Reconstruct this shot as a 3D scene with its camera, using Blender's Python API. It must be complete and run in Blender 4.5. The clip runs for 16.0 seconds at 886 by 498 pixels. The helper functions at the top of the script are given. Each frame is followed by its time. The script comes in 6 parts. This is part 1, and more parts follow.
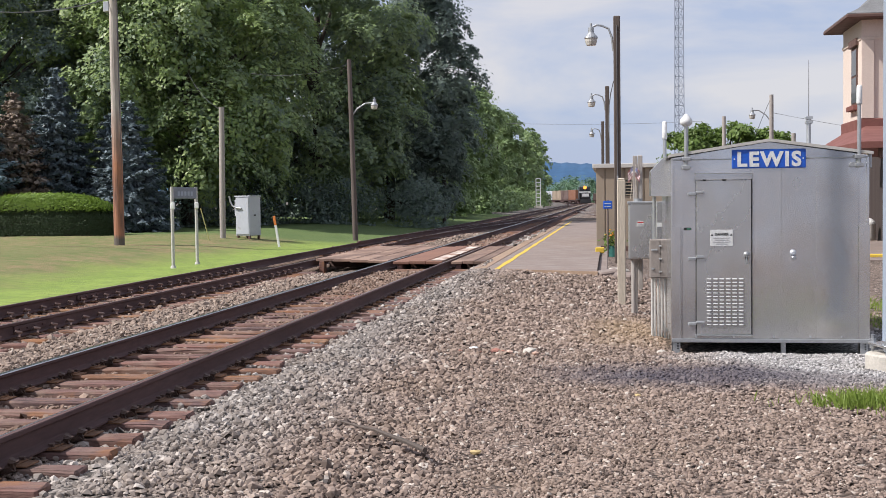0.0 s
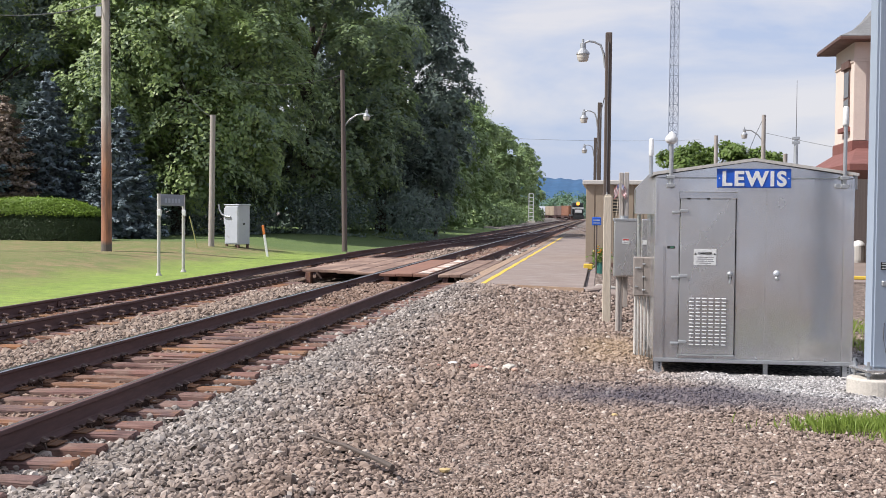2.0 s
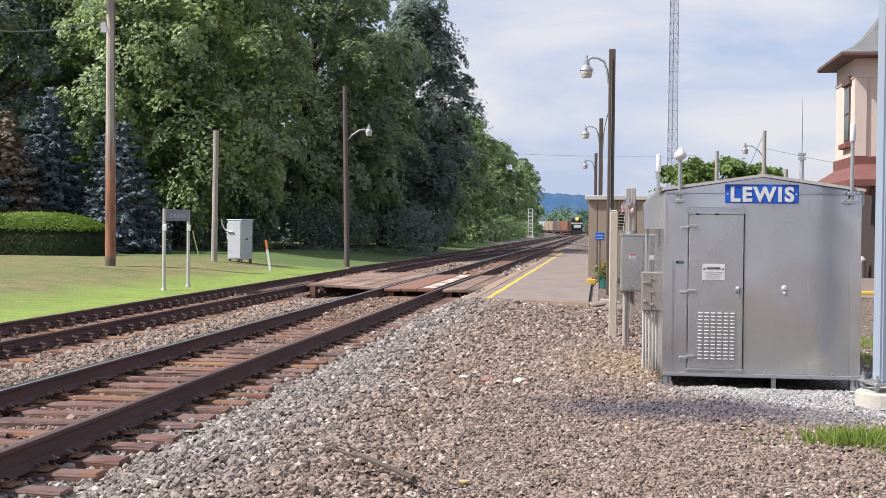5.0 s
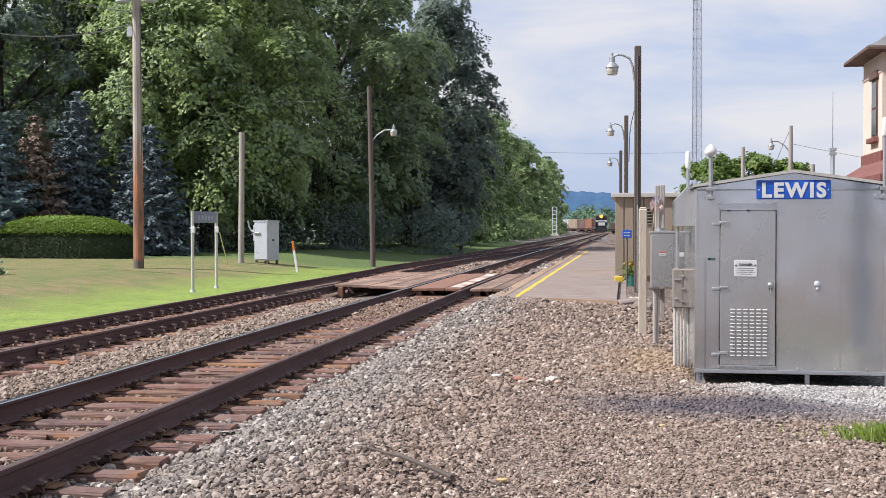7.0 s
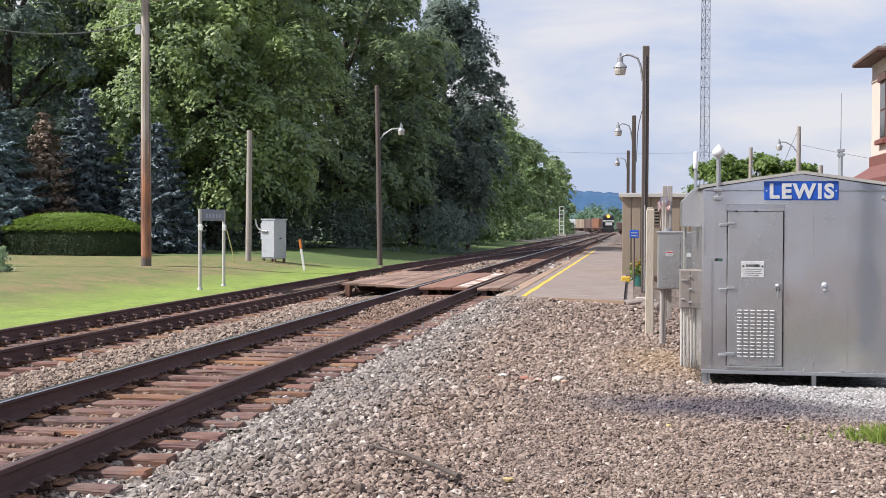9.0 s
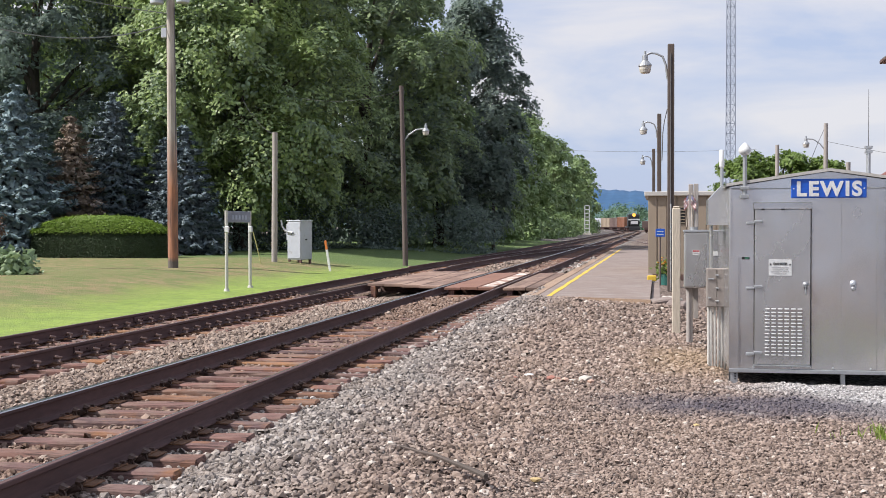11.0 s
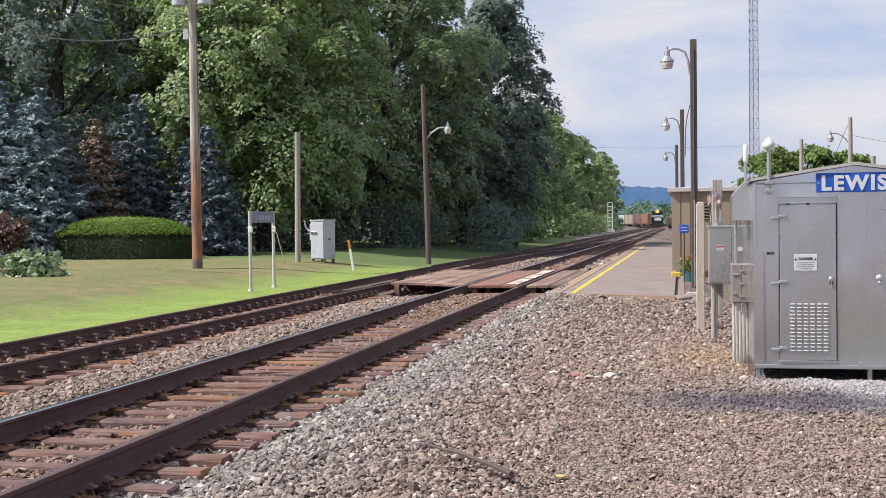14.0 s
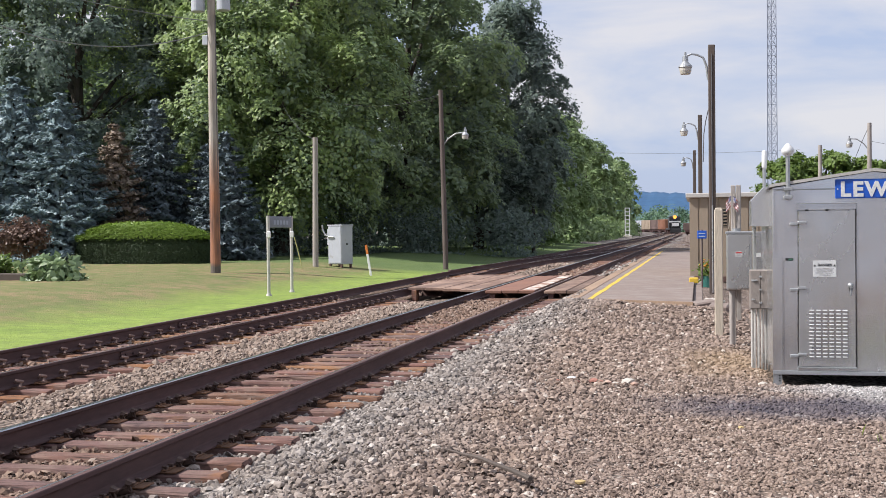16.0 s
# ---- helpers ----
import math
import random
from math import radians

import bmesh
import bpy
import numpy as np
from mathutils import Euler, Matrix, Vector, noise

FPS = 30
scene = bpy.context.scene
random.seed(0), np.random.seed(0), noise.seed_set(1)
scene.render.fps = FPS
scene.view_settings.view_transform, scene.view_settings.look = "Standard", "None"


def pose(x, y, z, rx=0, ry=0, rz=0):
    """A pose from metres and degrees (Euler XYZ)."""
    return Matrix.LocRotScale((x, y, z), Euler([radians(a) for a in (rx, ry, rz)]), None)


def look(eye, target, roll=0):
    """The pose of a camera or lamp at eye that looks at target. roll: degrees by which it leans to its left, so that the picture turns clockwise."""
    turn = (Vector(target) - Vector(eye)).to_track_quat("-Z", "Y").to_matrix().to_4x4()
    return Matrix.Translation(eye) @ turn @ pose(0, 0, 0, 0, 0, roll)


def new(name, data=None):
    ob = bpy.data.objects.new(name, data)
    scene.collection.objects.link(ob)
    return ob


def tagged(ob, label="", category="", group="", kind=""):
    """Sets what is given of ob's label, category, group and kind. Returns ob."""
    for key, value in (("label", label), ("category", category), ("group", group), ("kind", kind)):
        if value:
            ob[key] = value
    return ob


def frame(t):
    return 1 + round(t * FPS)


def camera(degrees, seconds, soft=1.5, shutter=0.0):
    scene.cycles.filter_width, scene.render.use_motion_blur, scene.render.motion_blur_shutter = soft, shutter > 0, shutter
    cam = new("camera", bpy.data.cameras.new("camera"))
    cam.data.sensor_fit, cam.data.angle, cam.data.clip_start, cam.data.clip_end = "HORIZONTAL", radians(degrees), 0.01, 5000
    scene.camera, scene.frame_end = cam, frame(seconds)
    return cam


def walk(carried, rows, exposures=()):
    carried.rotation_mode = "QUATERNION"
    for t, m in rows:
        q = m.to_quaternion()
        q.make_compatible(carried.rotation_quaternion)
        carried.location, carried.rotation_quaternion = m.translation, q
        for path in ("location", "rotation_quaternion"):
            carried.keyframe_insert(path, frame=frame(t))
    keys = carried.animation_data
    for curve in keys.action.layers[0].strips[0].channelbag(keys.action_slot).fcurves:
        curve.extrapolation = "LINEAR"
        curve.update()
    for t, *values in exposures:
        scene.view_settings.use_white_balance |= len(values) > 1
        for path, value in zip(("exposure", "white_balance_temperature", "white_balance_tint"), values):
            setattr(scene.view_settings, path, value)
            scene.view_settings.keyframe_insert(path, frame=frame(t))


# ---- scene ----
# ---------- camera ----------
PATH = [
    (0.0, 0.0, 0.0, 1.85, 8.0, -2.4, 0.7), (0.5, 0.019, 0.04, 1.84, 7.247, -2.316, 0.779),
    (1.0, 0.078, 0.083, 1.844, 7.279, -2.254, 0.511), (1.5, 0.117, 0.139, 1.839, 7.427, -1.662, -0.559),
    (2.0, 0.115, 0.154, 1.85, 7.682, -1.77, -0.547), (2.5, 0.034, 0.118, 1.851, 7.824, -1.86, -0.259),
    (3.0, -0.067, 0.065, 1.842, 7.714, -1.914, 0.49), (3.5, -0.068, 0.093, 1.844, 7.086, -1.885, -0.358),
    (4.0, -0.009, 0.045, 1.847, 6.151, -1.492, -1.062), (4.2, 0.003, 0.038, 1.849, 7.046, -1.146, -1.412),
    (6.3, -0.091, -0.047, 1.849, 7.717, -0.948, 0.059), (6.5, -0.099, -0.038, 1.845, 8.103, -0.934, -0.039),
    (7.0, -0.096, -0.036, 1.85, 8.761, -1.078, 0.029), (7.5, -0.096, -0.053, 1.855, 8.857, -1.111, 0.38),
    (8.0, -0.093, -0.034, 1.849, 8.987, -1.107, 0.218), (8.5, -0.106, -0.034, 1.848, 9.042, -1.082, 0.038),
    (9.0, -0.098, -0.052, 1.853, 9.1, -1.125, -0.267), (11.5, -0.104, -0.065, 1.858, 10.593, -1.116, 0.341),
    (12.0, -0.107, -0.049, 1.85, 10.778, -1.122, 0.473), (12.5, -0.104, -0.071, 1.849, 10.875, -1.23, 0.53),
    (13.0, -0.1, -0.052, 1.85, 11.002, -1.234, 0.675), (13.5, -0.106, -0.057, 1.853, 11.218, -1.24, 0.697),
    (14.0, -0.103, -0.066, 1.853, 11.425, -1.195, 0.692), (14.5, -0.109, -0.066, 1.857, 11.649, -1.129, 0.808),
    (15.0, -0.106, -0.087, 1.857, 11.841, -1.104, 0.721), (15.5, -0.111, -0.087, 1.858, 12.055, -0.993, 0.715),
    (16.0, -0.115, -0.108, 1.856, 12.242, -0.936, 0.576)]
cam = camera(41.2, 16.0, soft=0.75)
walk(cam, [(t, pose(x, y, z, 90 + p, r, w)) for t, x, y, z, w, p, r in PATH], exposures=((0, 0.30), (2, 0.42), (4, 0.46), (8, 0.46), (16, 0.40)))

# ---------- sky and sun ----------
TO_SUN = Vector((-0.82, -0.32, 0.95)).normalized()
world = bpy.data.worlds.new("sky")
scene.world = world
world.use_nodes = True
wn, wl = world.node_tree.nodes, world.node_tree.links
wn.clear()
sky = wn.new("ShaderNodeTexSky")
sky.sky_type, sky.sun_disc = "NISHITA", False
sky.sun_elevation = math.asin(TO_SUN.z)
sky.sun_rotation = math.atan2(TO_SUN.x, TO_SUN.y)
sky.dust_density, sky.ozone_density = 1.5, 1.5
skyco, skymap, cloud = wn.new("ShaderNodeTexCoord"), wn.new("ShaderNodeMapping"), wn.new("ShaderNodeTexNoise")
skymap.inputs["Scale"].default_value = (1.6, 1.6, 5.0)
skymap.inputs["Location"].default_value = (0.35, 0.2, 0.1)
cloud.inputs["Scale"].default_value, cloud.inputs["Detail"].default_value = 2.2, 8.0
cloud.inputs["Roughness"].default_value, cloud.inputs["Distortion"].default_value = 0.55, 0.4
band = wn.new("ShaderNodeValToRGB")
band.color_ramp.elements[0].position, band.color_ramp.elements[1].position = 0.43, 0.62
band.color_ramp.elements[0].color, band.color_ramp.elements[1].color = (4.85, 5.65, 7.75, 1), (7.7, 7.55, 8.05, 1)
cover = wn.new("ShaderNodeMix")
cover.data_type = "RGBA"
cover.inputs[0].default_value = 0.82
back, wout = wn.new("ShaderNodeBackground"), wn.new("ShaderNodeOutputWorld")
back.inputs[1].default_value = 0.083
wl.new(skyco.outputs["Generated"], skymap.inputs[0])
wl.new(skymap.outputs[0], cloud.inputs["Vector"])
wl.new(cloud.outputs[0], band.inputs[0])
wl.new(sky.outputs[0], cover.inputs[6])
wl.new(band.outputs[0], cover.inputs[7])
wl.new(cover.outputs[2], back.inputs[0])
wl.new(back.outputs[0], wout.inputs[0])
sun = new("sun", bpy.data.lights.new("sun", "SUN"))
sun.data.energy, sun.data.angle, sun.data.color = 5.0, radians(1.0), (1.0, 0.96, 0.935)
sun.matrix_world = look((0, 0, 0), -TO_SUN)


# ---------- materials ----------
def nodes(name):
    m = bpy.data.materials.new(name)
    m.use_nodes = True
    t = m.node_tree
    return m, t.nodes, t.links, t.nodes["Principled BSDF"]


def ramp(n, l, source, stops):
    r = n.new("ShaderNodeValToRGB")
    e = r.color_ramp.elements
    while len(e) < len(stops):
        e.new(0.5)
    for k, (p, c) in zip(e, stops):
        k.position, k.color = p, (*c, 1) if len(c) == 3 else c
    l.new(source, r.inputs[0])
    return r.outputs[0]


def grain(n, l, scale, detail=4.0, stretch=(1, 1, 1), rough=0.6):
    g, mp, tx = n.new("ShaderNodeNewGeometry"), n.new("ShaderNodeMapping"), n.new("ShaderNodeTexNoise")
    mp.inputs["Scale"].default_value = stretch
    tx.inputs["Scale"].default_value, tx.inputs["Detail"].default_value, tx.inputs["Roughness"].default_value = scale, detail, rough
    l.new(g.outputs["Position"], mp.inputs[0])
    l.new(mp.outputs[0], tx.inputs["Vector"])
    return tx.outputs[0]


def mixed(n, l, fac, a, b, how="MIX"):
    m = n.new("ShaderNodeMix")
    m.data_type, m.blend_type = "RGBA", how
    for sock, v in ((0, fac), (6, a), (7, b)):
        if isinstance(v, (int, float)):
            m.inputs[sock].default_value = v
        elif isinstance(v, tuple):
            m.inputs[sock].default_value = (*v, 1)
        else:
            l.new(v, m.inputs[sock])
    return m.outputs[2]


def surf(name, c, c2=None, rough=0.7, metal=0.0, s1=1.5, s2=30.0, bump=0.3, deep=0.01, stretch=(1, 1, 1), vary=0.0, island=0.0, stain=None, edge=(0.42, 0.62), fine=0.55):
    """A weathered surface: two colours mixed by coarse and fine noise, a stain colour in blotches, a fine relief."""
    m, n, l, b = nodes(name)
    c2 = c2 or tuple(v * 0.72 for v in c)
    a, f = grain(n, l, s1, 5, stretch), grain(n, l, s2, 3, stretch)
    col = mixed(n, l, ramp(n, l, a, ((0.3, (0, 0, 0)), (0.7, (1, 1, 1)))), c, c2)
    col = mixed(n, l, ramp(n, l, f, ((0.3, (0, 0, 0)), (0.75, (fine, fine, fine)))), col, tuple(v * 0.6 for v in c2))
    if stain:
        col = mixed(n, l, ramp(n, l, grain(n, l, s1 * 2.3, 6, stretch), ((edge[0], (0, 0, 0)), (edge[1], (1, 1, 1)))), col, stain)
    for amount, node, sock in ((vary, "ShaderNodeObjectInfo", "Random"), (island, "ShaderNodeNewGeometry", "Random Per Island")):
        if amount:
            k = n.new(node)
            col = mixed(n, l, 1.0, col, ramp(n, l, k.outputs[sock], ((0, (1 - amount,) * 3), (1, (1 + amount * 0.6,) * 3))), "MULTIPLY")
    l.new(col, b.inputs["Base Color"])
    b.inputs["Roughness"].default_value, b.inputs["Metallic"].default_value = rough, metal
    r = ramp(n, l, a, ((0.2, (max(rough - 0.12, 0.03),) * 3), (0.8, (min(rough + 0.12, 1),) * 3)))
    l.new(r, b.inputs["Roughness"])
    if bump:
        k = n.new("ShaderNodeBump")
        k.inputs["Strength"].default_value, k.inputs["Distance"].default_value = bump, deep
        l.new(f, k.inputs["Height"])
        l.new(k.outputs[0], b.inputs["Normal"])
    return m


def leafy(name, dark, light, through_it=0.3, s1=0.5, gloss=0.35):
    """Leaves: each leaf its own tone, soft patches over the crown, some light let through."""
    m, n, l, b = nodes(name)
    k = n.new("ShaderNodeNewGeometry")
    col = mixed(n, l, ramp(n, l, k.outputs["Random Per Island"], ((0, (0.12, 0.12, 0.12)), (1, (0.72, 0.72, 0.72)))), dark, light)
    col = mixed(n, l, ramp(n, l, grain(n, l, s1, 3), ((0.35, (0, 0, 0)), (0.7, (0.6, 0.6, 0.6)))), col, light)
    l.new(col, b.inputs["Base Color"])
    b.inputs["Roughness"].default_value = 0.45
    b.inputs["Specular IOR Level"].default_value = gloss
    tr, mx = n.new("ShaderNodeBsdfTranslucent"), n.new("ShaderNodeMixShader")
    l.new(col, tr.inputs[0])
    mx.inputs[0].default_value = through_it
    l.new(b.outputs[0], mx.inputs[1])
    l.new(tr.outputs[0], mx.inputs[2])
    l.new(mx.outputs[0], n["Material Output"].inputs[0])
    return m


def across(n, l, axis, lo, hi, wobble=0.0, scale=0.4):
    """0 to 1 as the place goes from lo to hi along one axis, with an uneven border."""
    g, sp = n.new("ShaderNodeNewGeometry"), n.new("ShaderNodeSeparateXYZ")
    l.new(g.outputs["Position"], sp.inputs[0])
    ad = n.new("ShaderNodeMath")
    ad.operation = "MULTIPLY_ADD"
    l.new(grain(n, l, scale, 4), ad.inputs[0])
    ad.inputs[1].default_value = wobble
    l.new(sp.outputs[axis], ad.inputs[2])
    mr = n.new("ShaderNodeMapRange")
    mr.inputs[1].default_value, mr.inputs[2].default_value = lo + wobble * 0.5, hi + wobble * 0.5
    l.new(ad.outputs[0], mr.inputs[0])
    return mr.outputs[0]


def blob(n, l, cx, cy, rx, ry, inner=0.55, wobble=0.5, scale=0.8):
    """1 inside an uneven patch of ground round (cx, cy), 0 outside."""
    g, mp, ln = n.new("ShaderNodeNewGeometry"), n.new("ShaderNodeMapping"), n.new("ShaderNodeVectorMath")
    mp.vector_type = "POINT"
    mp.inputs["Location"].default_value = (-cx / rx, -cy / ry, 0)
    mp.inputs["Scale"].default_value = (1 / rx, 1 / ry, 0)
    ln.operation = "LENGTH"
    l.new(g.outputs["Position"], mp.inputs[0])
    l.new(mp.outputs[0], ln.inputs[0])
    ad = n.new("ShaderNodeMath")
    ad.operation = "MULTIPLY_ADD"
    l.new(grain(n, l, scale, 5), ad.inputs[0])
    ad.inputs[1].default_value = wobble
    l.new(ln.outputs["Value"], ad.inputs[2])
    mr = n.new("ShaderNodeMapRange")
    mr.inputs[1].default_value, mr.inputs[2].default_value, mr.inputs[3].default_value, mr.inputs[4].default_value = inner + wobble * 0.5, 1 + wobble * 0.5, 1, 0
    l.new(ad.outputs[0], mr.inputs[0])
    return mr.outputs[0]


GREY_STONE = ((0.0, (0.120, 0.104, 0.093)), (0.3, (0.216, 0.189, 0.170)), (0.85, (0.325, 0.288, 0.260)), (1.0, (0.50, 0.455, 0.415)))
BROWN_STONE = ((0.0, (0.085, 0.064, 0.054)), (0.35, (0.214, 0.160, 0.132)), (0.93, (0.345, 0.268, 0.222)), (1.0, (0.52, 0.46, 0.40)))
PALE_STONE = ((0.0, (0.20, 0.190, 0.184)), (0.4, (0.32, 0.305, 0.295)), (0.8, (0.43, 0.412, 0.40)), (1.0, (0.58, 0.56, 0.545)))


def stone_mat(name, key):
    """Crushed stone: fresh grey by the tracks, old and brown towards the yard, pale round the house; each stone has its tone."""
    m, n, l, b = nodes(name)
    dark = None
    if key == "stones":
        r = n.new("ShaderNodeNewGeometry").outputs["Random Per Island"]
    else:
        v, g = n.new("ShaderNodeTexVoronoi"), n.new("ShaderNodeNewGeometry")
        v.inputs["Scale"].default_value = 20
        l.new(g.outputs["Position"], v.inputs["Vector"])
        sp = n.new("ShaderNodeSeparateColor")
        l.new(v.outputs["Color"], sp.inputs[0])
        r = sp.outputs[0]
        # Shade in the crevices between stones, put into the colour.
        dark = ramp(n, l, v.outputs["Distance"], ((0.35, (1, 1, 1)), (0.75, (0.25, 0.25, 0.25))))
        bp = n.new("ShaderNodeBump")
        bp.inputs["Strength"].default_value, bp.inputs["Distance"].default_value = 0.9, 0.03
        bp.invert = True
        l.new(v.outputs["Distance"], bp.inputs["Height"])
        l.new(bp.outputs[0], b.inputs["Normal"])
    col = mixed(n, l, across(n, l, 0, -3.05, -1.95, 1.7, 0.35), ramp(n, l, r, GREY_STONE), ramp(n, l, r, BROWN_STONE))
    earthy = ramp(n, l, grain(n, l, 0.9, 4), ((0.48, (0, 0, 0)), (0.75, (0.5, 0.5, 0.5))))
    col = mixed(n, l, earthy, col, (0.25, 0.185, 0.14))
    for cx, rx in ((-4.795, 1.0), (-8.72, 1.9)):
        col = mixed(n, l, blob(n, l, cx, 0, rx, 900, 0.75, 0.5, 1.6), col, mixed(n, l, 0.45, ramp(n, l, r, BROWN_STONE), (0.20, 0.12, 0.08)))
    col = mixed(n, l, blob(n, l, -6.75, 0, 1.2, 900, 0.7, 0.5, 1.2), col, mixed(n, l, 0.4, ramp(n, l, r, BROWN_STONE), (0.30, 0.235, 0.185)))
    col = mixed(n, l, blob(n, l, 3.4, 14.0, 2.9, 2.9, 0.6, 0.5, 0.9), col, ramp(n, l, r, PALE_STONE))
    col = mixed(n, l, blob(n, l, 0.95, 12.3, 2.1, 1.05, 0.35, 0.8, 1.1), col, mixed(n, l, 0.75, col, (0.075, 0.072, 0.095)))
    col = mixed(n, l, blob(n, l, 0.3, 16.4, 0.9, 2.2, 0.3, 0.8, 1.3), col, mixed(n, l, 0.5, col, (0.28, 0.20, 0.12)))
    if dark:
        col = mixed(n, l, 1.0, col, dark, "MULTIPLY")
    l.new(col, b.inputs["Base Color"])
    b.inputs["Roughness"].default_value = 0.95
    b.inputs["Specular IOR Level"].default_value = 0.2
    return m


M = {}
M["stones"] = stone_mat("crushed_stone", "stones")
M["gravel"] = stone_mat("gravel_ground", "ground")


def tie_mat(name, tones):
    """Old sawn timber: each tie its own tone, split along the grain, rust and grit rubbed in."""
    m, n, l, b = nodes(name)
    tone = ramp(n, l, n.new("ShaderNodeObjectInfo").outputs["Random"], tones)
    split = grain(n, l, 42, 5, (0.07, 1, 1), 0.7)
    col = mixed(n, l, ramp(n, l, split, ((0.33, (1, 1, 1)), (0.52, (0, 0, 0)))), tone, (0.035, 0.026, 0.024))
    col = mixed(n, l, ramp(n, l, grain(n, l, 3.2, 5), ((0.46, (0, 0, 0)), (0.66, (0.75, 0.75, 0.75)))), col, (0.225, 0.155, 0.125))
    col = mixed(n, l, ramp(n, l, grain(n, l, 2.1, 4, (1, 1.6, 1)), ((0.56, (0, 0, 0)), (0.70, (0.8, 0.8, 0.8)))), col, (0.27, 0.125, 0.055))
    l.new(col, b.inputs["Base Color"])
    b.inputs["Roughness"].default_value, b.inputs["Specular IOR Level"].default_value = 0.9, 0.25
    bp = n.new("ShaderNodeBump")
    bp.inputs["Strength"].default_value, bp.inputs["Distance"].default_value = 0.9, 0.012
    l.new(split, bp.inputs["Height"])
    l.new(bp.outputs[0], b.inputs["Normal"])
    return m


M["tie"] = tie_mat("weathered_tie", ((0.0, (0.215, 0.105, 0.082)), (0.3, (0.155, 0.098, 0.090)), (0.6, (0.225, 0.120, 0.098)), (0.8, (0.130, 0.086, 0.086)), (1.0, (0.235, 0.118, 0.078))))
M["tie_rust"] = tie_mat("rust_stained_tie", ((0.0, (0.26, 0.125, 0.062)), (0.5, (0.19, 0.10, 0.068)), (1.0, (0.30, 0.16, 0.08))))
M["rail"] = surf("rusty_rail_steel", (0.125, 0.066, 0.061), (0.078, 0.044, 0.042), 0.9, 0.0, s1=2.0, s2=30, bump=0.25, deep=0.003, stretch=(1, 0.2, 1))
M["rail_top"] = surf("worn_rail_head", (0.72, 0.70, 0.68), (0.60, 0.58, 0.56), 0.30, 1.0, s1=1.0, s2=60, bump=0.05, deep=0.001, stretch=(1, 0.1, 1))
M["plate"] = surf("rusty_plate", (0.30, 0.145, 0.062), (0.17, 0.085, 0.05), 0.75, 0.2, s1=4, s2=60, vary=0.35)
M["clip"] = surf("dark_clip", (0.075, 0.055, 0.050), (0.12, 0.07, 0.05), 0.6, 0.3, s1=6, s2=60)
M["spring"] = surf("pale_rusty_spring_clip", (0.33, 0.235, 0.20), (0.22, 0.14, 0.11), 0.6, 0.2, s1=6, s2=60)
m, n, l, b = nodes("lawn_grass")
dry = mixed(n, l, ramp(n, l, grain(n, l, 0.22, 4, (1, 0.6, 1)), ((0.38, (0, 0, 0)), (0.62, (1, 1, 1)))), (0.195, 0.165, 0.068), (0.31, 0.195, 0.115))
lush = mixed(n, l, ramp(n, l, grain(n, l, 0.8, 4), ((0.3, (0, 0, 0)), (0.7, (1, 1, 1)))), (0.198, 0.285, 0.042), (0.275, 0.362, 0.062))
dry = mixed(n, l, ramp(n, l, grain(n, l, 1.6, 5), ((0.44, (0, 0, 0)), (0.58, (0.9, 0.9, 0.9)))), dry, (0.135, 0.160, 0.045))
col = mixed(n, l, across(n, l, 0, -13.7, -11.9, 3.0, 0.5), dry, lush)
col = mixed(n, l, ramp(n, l, grain(n, l, 4.5, 5), ((0.45, (0, 0, 0)), (0.65, (0.5, 0.5, 0.5)))), col, (0.115, 0.145, 0.04))
# Tree shade at the back of the lawn, painted into the grass colour.
tree_shade = mixed(n, l, ramp(n, l, grain(n, l, 0.6, 3), ((0.3, (0, 0, 0)), (0.7, (1, 1, 1)))), (0.070, 0.118, 0.032), (0.10, 0.145, 0.04))
col = mixed(n, l, across(n, l, 1, 45.5, 49.5, 4.0, 0.3), col, tree_shade)
col = mixed(n, l, ramp(n, l, grain(n, l, 14, 4), ((0.3, (0, 0, 0)), (0.8, (0.6, 0.6, 0.6)))), col, (0.10, 0.14, 0.03))
l.new(col, b.inputs["Base Color"])
b.inputs["Roughness"].default_value = 0.9
bp = n.new("ShaderNodeBump")
bp.inputs["Strength"].default_value, bp.inputs["Distance"].default_value = 0.8, 0.04
l.new(grain(n, l, 25, 3), bp.inputs["Height"])
l.new(bp.outputs[0], b.inputs["Normal"])
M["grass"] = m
M["asphalt"] = surf("worn_asphalt", (0.262, 0.203, 0.174), (0.215, 0.167, 0.145), 0.95, s1=0.9, s2=120, bump=0.5, deep=0.004, stain=(0.27, 0.235, 0.21), edge=(0.5, 0.75))
M["timber"] = surf("sun_bleached_timber", (0.36, 0.25, 0.17), (0.26, 0.175, 0.12), 0.85, s1=1.2, s2=40, stretch=(1, 0.15, 1), bump=0.4, vary=0.2)
M["panel"] = surf("rusty_brown_timber_panel", (0.215, 0.125, 0.088), (0.165, 0.108, 0.085), 0.85, s1=0.7, s2=25, stretch=(1, 0.3, 1), bump=0.4, vary=0.25, stain=(0.30, 0.20, 0.15))
M["panel_rust"] = surf("rust_red_panel", (0.26, 0.125, 0.08), (0.21, 0.11, 0.08), 0.8, s1=0.7, s2=25, bump=0.3)
M["yellow"] = surf("yellow_line_paint", (0.72, 0.48, 0.04), (0.62, 0.42, 0.06), 0.7, s1=2, s2=50, bump=0.2, stain=(0.40, 0.33, 0.18), edge=(0.6, 0.72))
M["white"] = surf("white_paint", (0.75, 0.75, 0.73), (0.66, 0.66, 0.65), 0.5, s1=2, s2=40, bump=0.1)
